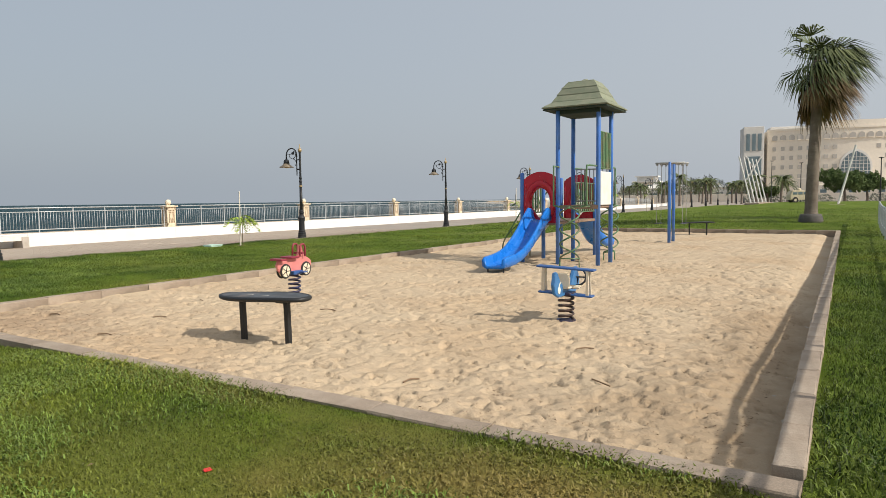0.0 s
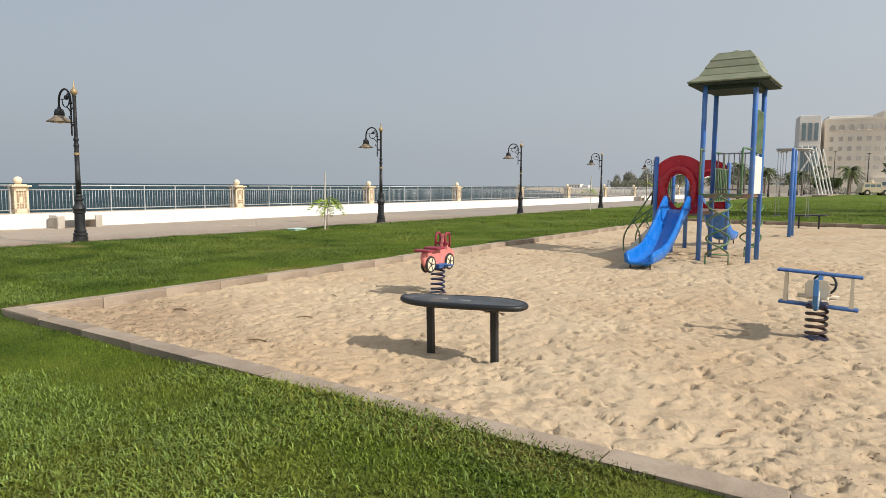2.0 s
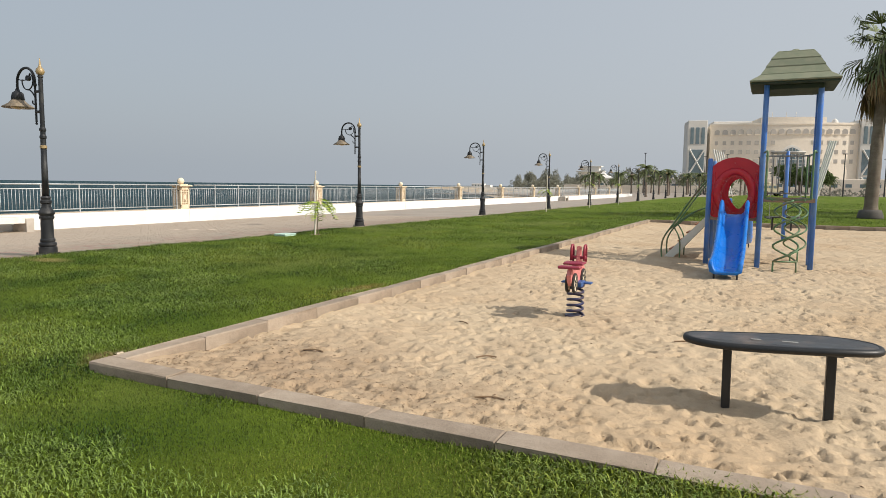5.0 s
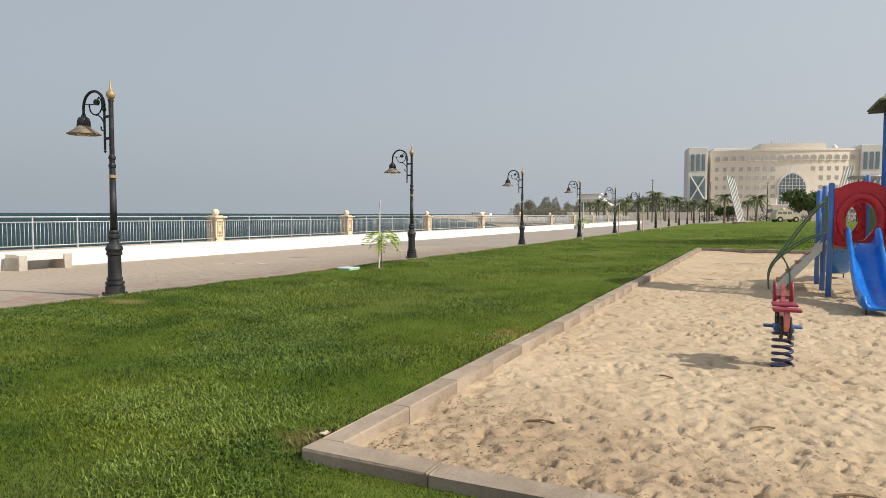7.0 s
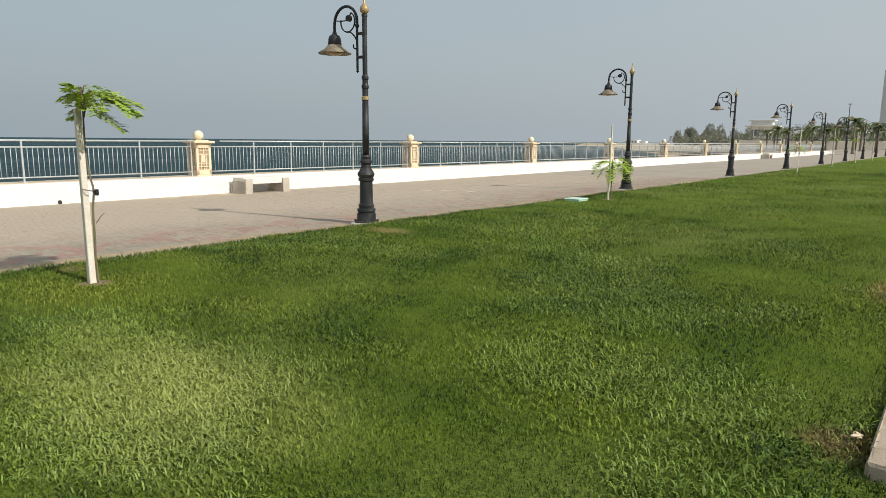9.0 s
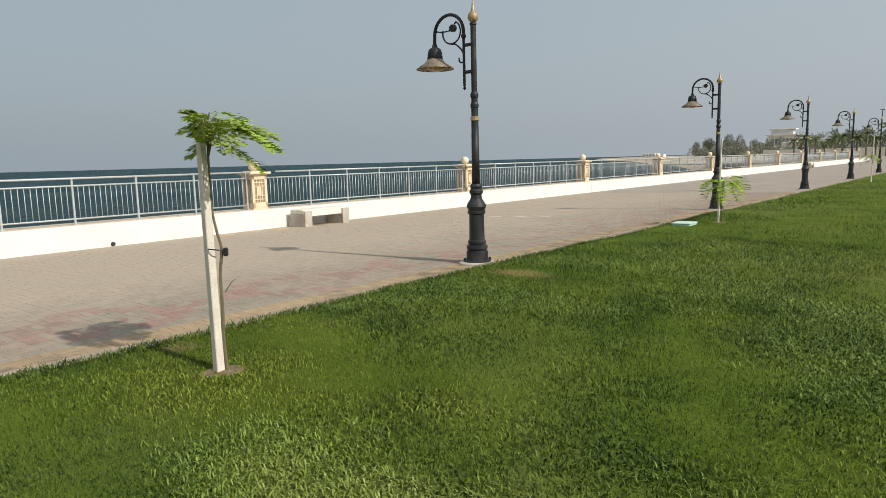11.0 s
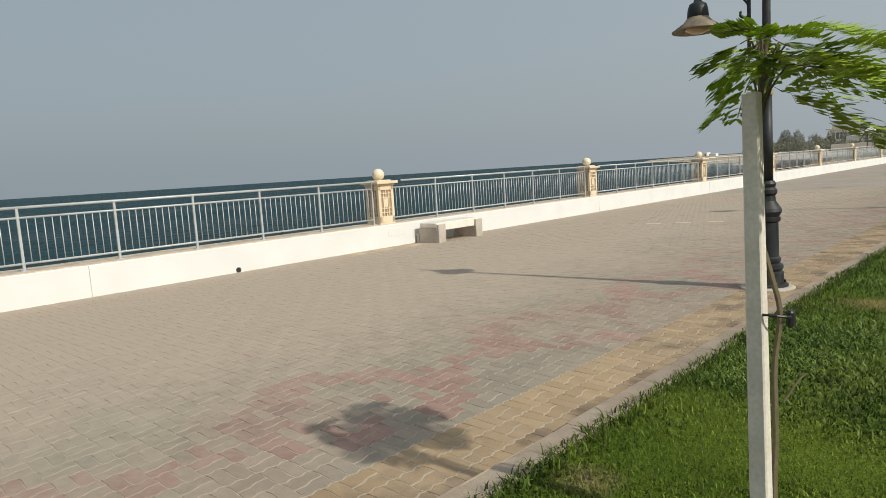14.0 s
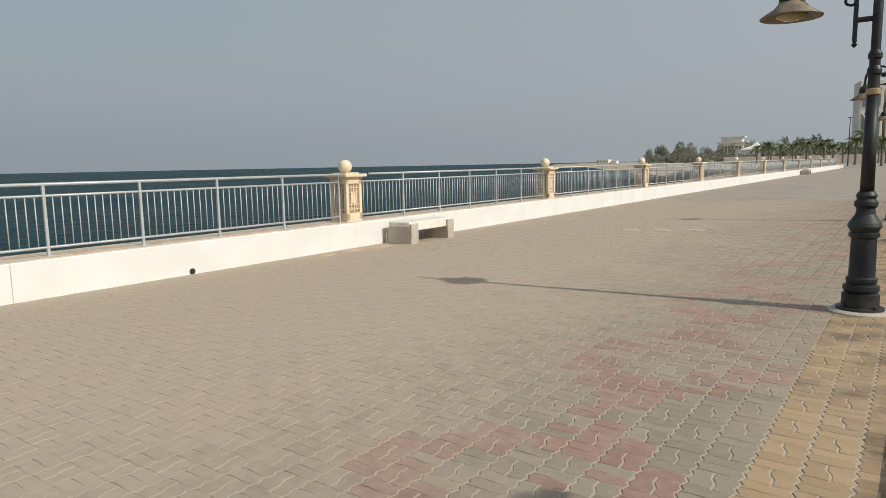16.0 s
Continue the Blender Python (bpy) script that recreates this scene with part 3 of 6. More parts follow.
def pillar(m):
    th = empty("railing_pillar", m, "cream pillar with lattice panels and a round ball on top", "pillar", "pillars along the sea wall")
    h, c = 0.255, 0.085
    bm = bx(-h, h, -h, h, 0.0, 0.06, 0.008)
    for sx in (-1, 1):
        for sy in (-1, 1):
            bx(sx * h - (c if sx > 0 else 0), sx * h + (0 if sx > 0 else c), sy * h - (c if sy > 0 else 0), sy * h + (0 if sy > 0 else c), 0.04, 0.98, 0.006, bm)
    bx(-h, h, -h, h, 0.86, 0.98, 0.006, bm)
    bx(-h, h, -h, h, 0.04, 0.2, 0.006, bm)
    part("shaft", bm, M_cream, th)
    part("core", bx(-h + 0.04, h - 0.04, -h + 0.04, h - 0.04, 0.05, 0.95), M_lattice, th, "brown recessed lattice backing")
    for ax in range(4):
        bm = bmesh.new()
        for u in (-0.085, 0.0, 0.085):
            bx(u - 0.01, u + 0.01, -h + 0.012, -h + 0.045, 0.19, 0.87, 0, bm)
        for z in (0.28, 0.385, 0.66, 0.765):
            bx(-0.17, 0.17, -h + 0.008, -h + 0.045, z, z + 0.022, 0, bm)
        bx(-0.065, 0.065, -h + 0.018, -h + 0.045, 0.42, 0.65, 0.005, bm)
        ob = part("lattice", bm, M_cream, th)
        ob.matrix_local = pose(0, 0, 0, 0, 0, 90 * ax)
    bm = bx(-0.275, 0.275, -0.275, 0.275, 0.975, 1.02, 0.006)
    bx(-0.35, 0.35, -0.35, 0.35, 1.015, 1.085, 0.02, bm, 2)
    bx(-0.22, 0.22, -0.22, 0.22, 1.08, 1.115, 0.008, bm)
    part("cap", bm, M_cream, th)
    ball = [(0.155 * math.sin(math.pi * i / 14) + 0.001, 1.25 - 0.155 * math.cos(math.pi * i / 14)) for i in range(15)]
    part("ball", lathe([(0.085, 1.11), (0.07, 1.13)] + ball[3:], 24), M_cream_board, th, "round cream stone ball", True)
    return th


PILLARS = [12.1 + 10 * k for k in range(-3, 12)]
first = pillar(pose(-29.7, PILLARS[0], 0.468))
for y in PILLARS[1:]:
    copy_thing(first, pose(-29.7, y, 0.468))


def railing(m):
    """Ten metres of railing between two pillars."""
    th = empty("steel_railing", m, "grey steel railing with thin upright bars on the sea wall", "railing", "railings between the pillars")
    for name, z, r in (("top_rail", 1.07, 0.026), ("middle_rail", 0.9, 0.02), ("bottom_rail", 0.13, 0.02)):
        part(name, tube([(0, 0.34, z), (0, 9.66, z)], r, 8), M_steel, th, smooth=True)
    posts = [0.34, 1.95, 3.5, 5.0, 6.5, 8.05, 9.66]
    bm = bx(-0.022, 0.022, -0.022, 0.022, 0.0, 1.06, 0.004)
    bx(-0.06, 0.06, -0.06, 0.06, 0.0, 0.014, 0.003, bm)
    pm = part("post", bm, M_steel, th).data
    th.children[-1].location = (0, posts[0], 0)
    for y in posts[1:]:
        part("post", pm, None, th).location = (0, y, 0)
    bar = tube([(0, 0, 0.13), (0, 0, 0.9)], 0.0095, 6)
    bmesh_mesh = part("bar", bar, M_steel, th, smooth=True)
    made = False
    for a, b in zip(posts, posts[1:]):
        for i in range(1, 12):
            y = a + (b - a) * i / 12
            if not made:
                bmesh_mesh.location, made = (0, y, 0), True
            else:
                part("bar", bmesh_mesh.data, None, th).location = (0, y, 0)
    return th


first = railing(pose(-29.6, PILLARS[0], 0.472))
for y in PILLARS[1:-1]:
    copy_thing(first, pose(-29.6, y, 0.472))


# ---- street lamps ----
def street_lamp(m):
    th = empty("street_lamp", m, "black cast-iron street lamp with a bell shade on a scrolled arm", "street lamp", "street lamps along the promenade")
    part("footing", lathe([(0.3, -0.05), (0.3, 0.012), (0.27, 0.03), (0.05, 0.032)], 28), M_bench, th, "round cement footing")
    part("base_plate", lathe([(0.225, 0.03), (0.225, 0.055), (0.19, 0.06), (0.05, 0.06)], 28), M_lamp, th)
    for k in range(4):
        a = math.pi / 4 + math.pi / 2 * k
        part("bolt", lathe([(0.02, 0.05), (0.02, 0.085), (0.008, 0.09)], 6, 0.205 * math.cos(a), 0.205 * math.sin(a)), M_lamp, th)
    part("base", lathe([(0.175, 0.05), (0.175, 0.2), (0.15, 0.215), (0.172, 0.25), (0.168, 0.29), (0.135, 0.31), (0.145, 0.34), (0.145, 0.37), (0.124, 0.39), (0.118, 0.8), (0.142, 0.82), (0.142, 0.86), (0.128, 0.87), (0.158, 0.93), (0.148, 0.97), (0.092, 1.06), (0.085, 1.12), (0.108, 1.15), (0.108, 1.19), (0.085, 1.22), (0.098, 1.26), (0.075, 1.3)], 40), M_lamp, th, "fluted black base, paint chipped")
    part("shaft", lathe([(0.066, 1.28), (0.056, 2.31)], 20), M_lamp, th, smooth=True)
    part("ring", lathe([(0.054, 2.3), (0.068, 2.31), (0.068, 2.36), (0.054, 2.37)], 20), M_gold, th, "gold painted ring")
    part("upper_shaft", lathe([(0.054, 2.37), (0.054, 2.5), (0.066, 2.52), (0.066, 2.56), (0.05, 2.6), (0.05, 2.66), (0.064, 2.68), (0.064, 2.72), (0.045, 2.76), (0.043, 3.78), (0.054, 3.79), (0.054, 3.82)], 20), M_lamp, th)
    part("finial", lathe([(0.03, 3.82), (0.07, 3.86), (0.085, 3.9), (0.075, 3.95), (0.035, 4.0), (0.022, 4.04), (0.012, 4.16), (0.003, 4.19)], 18), M_gold, th, "gold ball and spike", True)
    bm = tube([(-0.19, 0, 2.86), (-0.19, 0, 3.68)], 0.022, 8)
    for z in (3.08, 3.5):
        tube([(-0.19, 0, z), (0, 0, z)], 0.028, 8, bm)
    lathe([(0.003, 2.8), (0.03, 2.83), (0.003, 2.87)], 10, -0.19, 0, bm)
    lathe([(0.022, 3.6), (0.042, 3.64), (0.022, 3.7)], 10, -0.19, 0, bm)
    part("bracket", bm, M_lamp, th)
    curve = [(-0.19, 0, 3.66)] + arc(-0.485, 3.72, 0.295, 5, 175, 14) + [(-0.785, 0, 3.6), (-0.79, 0, 3.52)]
    part("arm", tube(curve, 0.027, 8), M_lamp, th, smooth=True)
    ring = arc(-0.43, 3.735, 0.18, 165, 420, 20)
    bm = tube(ring + [(-0.37, 0, 3.85)], 0.014, 6)
    tube(smooth_path([(-0.44, 0, 3.555), (-0.34, 0, 3.53), (-0.23, 0, 3.43), (-0.18, 0, 3.31), (-0.22, 0, 3.24), (-0.28, 0, 3.26), (-0.285, 0, 3.32)]), 0.014, 6, bm)
    tube([(-0.76, 0, 3.79), (-0.62, 0, 3.76), (-0.44, 0, 3.765)], 0.011, 6, bm)
    part("scroll", bm, M_lamp, th, smooth=True)
    part("boss", tube([(-0.4, -0.03, 3.795), (-0.4, 0.03, 3.795)], 0.058, 12), M_lamp, th)
    shade = lathe([(0.02, 3.3), (0.12, 3.27), (0.29, 3.19), (0.305, 3.185), (0.308, 3.2), (0.18, 3.285), (0.14, 3.33), (0.12, 3.36), (0.05, 3.37)], 28, -0.785, 0)
    part("shade", shade, M_bell_in, th, "dusty bell shade, brown inside", True)
    part("shade_cap", lathe([(0.122, 3.345), (0.128, 3.355), (0.118, 3.45), (0.1, 3.51), (0.05, 3.54), (0.03, 3.6)], 20, -0.785, 0), M_lamp, th, smooth=True)
    part("diffuser", lathe([(0.003, 3.15), (0.07, 3.16), (0.15, 3.195), (0.16, 3.23)], 18, -0.785, 0), M_glass_lamp, th, "amber glass bowl", True)
    return th


LAMP_FIT = Matrix.Diagonal((1, 1, 0.98, 1))
first = street_lamp(pose(-19.5, 9.25, 0.085) @ LAMP_FIT)
for k in range(1, 15):
    copy_thing(first, pose(-19.5, 9.25 + 11.9 * k, 0.085, 0, 0, (k * 37) % 5 - 2) @ LAMP_FIT)


# ---- promenade things ----
def stone_bench(m):
    th = empty("stone_bench", m, "low concrete bench with a white slab seat by the sea wall", "bench", "benches along the sea wall")
    for y in (-0.76, 0.76):
        bm = bx(-0.42, 0.3, y - 0.14, y + 0.14, 0.0, 0.33, 0.012)
        bx(0.24, 0.3, y - 0.14, y + 0.14, 0.32, 0.4, 0.008, bm)
        bx(-0.5, -0.43, y - 0.14, y + 0.14, 0.0, 0.2, 0.01, bm)
        part("support", bm, M_bench, th)
    part("seat", bx(-0.38, 0.2, -0.9, 0.9, 0.332, 0.43, 0.012), M_bench_top, th, "white painted seat slab")
    part("seat_lip", bx(0.203, 0.236, -0.9, 0.9, 0.26, 0.43, 0.008), M_bench_top, th, "white painted front edge")
    return th


BENCH_FIT = Matrix.Diagonal((1, 0.95, 1.2, 1))
first = stone_bench(pose(-28.72, 13.72, pave_z(-28.72) - 0.012) @ BENCH_FIT)
copy_thing(first, pose(-28.72, 82.0, pave_z(-28.72) - 0.012) @ BENCH_FIT)

for x, y in ((-23.4, 17.75), (-24.15, 17.55), (-24.9, 17.4)):
    tagged(part("paving_inset", bx(x - 0.2, x + 0.2, y - 0.1, y + 0.1, pave_z(x) - 0.014, pave_z(x) + 0.006, 0.003), M_wall_top), "pale flat stone set in the promenade paving", "paving stone", "pale inset stones")
for x, y, r in ((-28.95, 11.4, 0.28), (-28.85, 12.25, 0.33), (-28.9, 10.6, 0.2)):
    bm = lathe([(r * 1.4, -0.012), (r, 0.006), (r * 0.6, 0.022), (r * 0.2, 0.03), (0.01, 0.032)], 18, 0, 0)
    for v in bm.verts:
        v.co.x *= 0.55
        v.co.xy *= 1 + 0.3 * noise.noise(v.co * 6)
    ob = tagged(part("sand_drift", bm, M_sand, smooth=True), "small drift of blown sand at the wall's foot", "sand", kind="stuff")
    ob.location = (x, y, pave_z(x))

th = empty("valve_box", pose(-18.47, 15.66, 0.14), "pale green flat cover of a valve box at the lawn's edge", "cover")
part("box", bx(-0.2, 0.2, -0.24, 0.24, -0.1, 0.05, 0.015), M_cover, th)
part("lid", bx(-0.215, 0.215, -0.255, 0.255, 0.052, 0.085, 0.012), M_cover, th, "pale green lid")


# ---- young trees tied to stakes ----
def feather_leaf(V, F, root, way, length, r, droop=0.3, bold=1.0):
    """A feathery leaf: a bent midrib with pairs of side ribs, each set with narrow leaflets."""
    way = way.normalized()
    side = way.cross(Vector((0, 0, 1))).normalized()
    big = max(1, length / 0.28)
    last = None
    for i in range(0, 12):
        t = i / 12
        p = root + way * length * t + Vector((0, 0, -droop * length * t * t))
        mid = len(V)
        V += [p - side * 0.002, p + side * 0.002]
        if last is not None:
            F.append((last, last + 1, mid + 1, mid))
        last = mid
        if i == 0:
            continue
        for s in (-1, 1):
            sub = 0.32 * length * math.sin(math.pi * (0.12 + 0.84 * t)) + 0.02
            d = (side * s * 0.9 + way * 0.5 + Vector((0, 0, r.uniform(-0.45, 0.05)))).normalized()
            base = mid if s < 0 else mid + 1
            for j in range(1, 6):
                q = p + d * sub * j / 5
                w = 0.0085 * (1.25 - 0.1 * j) * big * bold
                a = way * 0.03 * big * bold + Vector((0, 0, r.uniform(-0.012, 0.012)))
                n = len(V)
                V += [q, q + a * 0.5 + d * w, q + a, q + a * 0.5 - d * w, q + way * 0.0025]
                F += [(n, n + 1, n + 2, n + 3), (base, n, n + 4)]
                base = n


def staked_tree(m, seed, crown, height, count, label, lean=0.0, long=1.0, thick=0.034, droop=0.3, bold=1.0):
    r = random.Random(seed)
    th = empty("sapling", m, label, "young tree", "staked young trees on the lawn")
    bm = bx(-thick, thick, -thick, thick, -0.08, height, 0.006)
    for v in bm.verts:
        v.co.x += lean * v.co.z
        if v.co.z > 1:
            v.co.x, v.co.y = lean * v.co.z + (v.co.x - lean * v.co.z) * 0.8, v.co.y * 0.8
    part("stake", bm, M_stake, th, "square whitewashed stake")
    k = height / 1.8
    pts = smooth_path([(0.05, 0.05, -0.03), (0.035, 0.045, 0.06), (0.03, 0.04, 0.3), (0.035, 0.045, 0.48), (0.03, 0.05, 0.75), (0.045, 0.065, 0.95), (0.02, 0.05, 1.12 * k), (-0.02, 0.045, 1.3 * k), (-0.02, 0.045, 1.5 * k), (-0.01, 0.05, crown)] if crown > 1.2 else [(0.07, 0.06, -0.03), (0.05, 0.05, 0.3), (0.06, 0.06, 0.6), (0.05, 0.05, crown)])
    bm = tube(pts, [0.015 - 0.007 * i / len(pts) for i in range(len(pts))], 6)
    part("trunk", bm, M_stem, th, "thin wavy green-brown trunk")
    for k in range(count):
        a = 2 * math.pi * (k + r.uniform(-0.4, 0.4)) / count
        e = r.uniform(-0.2, 0.5)
        d = Vector((math.cos(a), math.sin(a), e)) + Vector((0.75, 0.6, 0)) * r.random()
        z = crown - r.uniform(0.0, 0.22)
        root = Vector((-0.01 if crown > 1.2 else 0.05, 0.05, z))
        stem = r.uniform(0.04, 0.2) * (0.45 if d.x + d.y < 0.1 else 1.0)
        tip = root + d.normalized() * stem
        V, F = [], []
        feather_leaf(V, F, tip, d + Vector((0, 0, -0.25)), long * r.uniform(0.17, 0.36) * (0.5 if d.x + d.y < 0.1 and crown > 1.5 else 1.1), r, droop, bold)
        me = bpy.data.meshes.new("leaf")
        me.from_pydata([tuple(v) for v in V], [], F)
        leaf = part("leaf", me, M_leaf, th, "fresh light green feathery leaf")
        part("leaf_stem", tube([root - Vector((0, 0, 0.1)), (root + tip) / 2 + Vector((0, 0, 0.02)), tip], [0.005, 0.004, 0.0025], 5), M_stem, leaf)
    if crown > 1.2:
        bm = tube(arc(0.03, 0.0, 0.06, 0, 360, 12)[:-1], 0.005, 6, closed=True)
        bmesh.ops.rotate(bm, verts=bm.verts, cent=(0.03, 0, 0), matrix=Matrix.Rotation(radians(78), 3, "X"))
        bmesh.ops.translate(bm, verts=bm.verts, vec=(0, 0.03, 0.95))
        bx(0.065, 0.09, 0.06, 0.1, 0.9, 0.965, 0.008, bm)
        part("tie", bm, M_black, th, "black tie round stake and trunk")
        part("side_twig", tube([(0.06, 0.06, 0.62), (0.1, 0.1, 0.7), (0.12, 0.12, 0.72)], [0.005, 0.004, 0.003], 5), M_stem, th, "short bare side twig")
    return th


staked_tree(pose(-17.72, 3.51, float(lawn_z(-17.72, 3.51))), 4, 1.97, 1.76, 25, "sapling with a feathery crown tied to a white stake", -0.016, 1.1, 0.034, 0.4, 1.5)
for i, (y, h, c, n) in enumerate(((16.45, 1.9, 1.02, 17), (38.8, 2.2, 1.4, 9), (49.6, 2.4, 1.9, 8), (60.5, 2.4, 1.9, 8), (71.5, 2.4, 1.9, 8))):
    x = -17.98 if i == 0 else -17.75
    staked_tree(pose(x, y, float(lawn_z(x, y)), 0, 0, 40 * i), 8 + i, c, h, n, "thin sapling with a few drooping leaves beside its tall stake", 0.012, 1.5 if i == 0 else 1.2, 0.021, 0.85, 1.5)
for x, y in ((-17.7, 3.52), (-17.98, 16.45)):
    bm = lathe([(0.2, -0.03), (0.16, 0.006), (0.11, 0.013), (0.06, 0.01), (0.01, 0.011)], 22)
    for v in bm.verts:
        v.co.xy *= 1 + 0.6 * noise.noise(v.co * 5 + Vector((x, y, 0)))
        v.co.z += 0.012 * noise.noise(v.co * 14)
    ob = tagged(part("soil_patch", bm, M_soil, smooth=True), "bare dry soil round the sapling's stake", "soil", kind="stuff")
    ob.location = (x, y, float(lawn_z(x, y)) - 0.007)


# ---- the climbing tower with slides ----
play = empty("play_tower", pose(0, 0, 0), "blue and red play tower with slides, climbers and a green roof", "playground tower")
POSTS = {"front_west": (-6.02, 16.27, 4.0), "front_east": (-5.0, 16.37, 4.0), "back_west": (-6.03, 17.4, 4.0), "back_east": (-4.98, 17.33, 4.0)}
for x, y, h in list(POSTS.values()) + [(-7.07, 16.4, 2.36), (-7.08, 17.85, 2.36), (-7.1, 19.27, 2.3), (-6.05, 19.27, 2.3)]:
    bm = lathe([(0.055, -0.15), (0.055, h - 0.03), (0.045, h - 0.008), (0.02, h)], 14, x, y)
    part("post", bm, M_blue, play, "blue painted steel post", True)
# pagoda roof in four bands
cx, cy = -5.51, 16.85
steps = [(0.82, 3.95), (0.62, 4.1), (0.53, 4.27), (0.44, 4.44), (0.34, 4.59)]
for i, ((h0, z0), (h1, z1)) in enumerate(zip(steps, steps[1:])):
    bm = bmesh.new()
    lip = 0.025
    rings = [[bm.verts.new((cx + sx * h, cy + sy * h, z)) for sx, sy in ((-1, -1), (1, -1), (1, 1), (-1, 1))] for h, z in ((h0 - 0.03, z0 - 0.03), (h0 + lip, z0 - 0.012), (h0 + lip, z0 + 0.012), (h1 + 0.01, z1 + 0.01), (h1 - 0.03, z1 - 0.02))]
    for u, v in zip(rings, rings[1:]):
        for j in range(4):
            bm.faces.new((u[j], u[(j + 1) % 4], v[(j + 1) % 4], v[j]))
    part("roof_band", bm, M_roof, play, "faded green roof panel")
bm = bx(cx - 0.345, cx + 0.345, cy - 0.345, cy + 0.345, 4.585, 4.62, 0.012)
lathe([(0.16, 4.61), (0.12, 4.66), (0.05, 4.7), (0.01, 4.71)], 12, cx, cy, bm)
part("roof_cap", bm, M_roof, play)
bm = bx(cx - 0.825, cx + 0.825, cy - 0.825, cy + 0.825, 3.885, 3.92, 0.008)
bx(cx - 0.56, cx + 0.56, cy - 0.59, cy + 0.59, 3.79, 3.885, 0.01, bm)
part("soffit", bm, M_roof_shaded, play, "green underside of the roof, its shade put into the colour")
# decks
for x0, x1, y0, y1, z in ((-6.0, -5.0, 16.33, 17.37, 1.5), (-7.06, -6.03, 16.4, 17.83, 1.08), (-7.06, -6.03, 17.84, 19.27, 1.08)):
    bm = bx(x0, x1, y0, y1, z - 0.07, z, 0.01)
    bx(x0 - 0.015, x1 + 0.015, y0 - 0.015, y0 + 0.02, z - 0.09, z + 0.005, 0.004, bm)
    bx(x0 - 0.015, x1 + 0.015, y1 - 0.02, y1 + 0.015, z - 0.09, z + 0.005, 0.004, bm)
    part("deck", bm, M_deck, play, "brown deck platform")


def ring_panel(y, flip):
    """A domed red end panel with an arched hole and a thick rolled rim."""
    bm = bmesh.new()
    n, t = 48, 0.05
    inner, outer = [], []
    for i in range(n):
        a = 2 * math.pi * i / n
        c, s = math.cos(a), math.sin(a)
        k = 1.0 if s > -0.2 else 1 - 0.3 * min(1, (-s - 0.2) / 0.6)
        inner.append((0.265 * c * k, 1.56 + 0.39 * s))
        d, hi = 0.5, 0.53
        for _ in range(12):
            hi = 0.56 + 0.24 * max(0.0, math.cos(math.pi * min(1, abs(d * c) / 0.5) / 2)) ** 0.7 if s > 0 else 0.53
            d = min(0.475 / max(abs(c), 1e-6), hi / max(abs(s), 1e-6))
        outer.append((d * c, 1.58 + d * s))
    rows = []
    for pts, grow in ((inner, 0.0), (outer, 0.0)):
        rows.append([bm.verts.new((-6.54 + u, y - t / 2, w)) for u, w in pts])
        rows.append([bm.verts.new((-6.54 + u, y + t / 2, w)) for u, w in pts])
    a, b, c, d = rows
    for i in range(n):
        j = (i + 1) % n
        for f in ((a[i], c[i], c[j], a[j]), (b[i], b[j], d[j], d[i]), (a[i], a[j], b[j], b[i]), (c[i], d[i], d[j], c[j])):
            bm.faces.new(f)
    bmesh.ops.recalc_face_normals(bm, faces=bm.faces)
    panel = part("panel", bm, M_red, play, "glossy red moulded panel with an arched opening")
    rim = [(-6.54 + 0.36 * math.cos(radians(v)), y - 0.03 * flip, 1.6 + 0.47 * math.sin(radians(v))) for v in range(-48, 229, 12)]
    part("rim", tube(rim, 0.08, 12), M_red, panel, "thick rolled red rim", True)
    for sgn in (-1, 1):
        part("stiffener", tube([(-6.54 + sgn * 0.43, y, 1.08), (-6.54 + sgn * 0.43, y, 2.05)], 0.035, 8), M_red, panel, "", True)


ring_panel(16.4, 1)
ring_panel(19.3, -1)


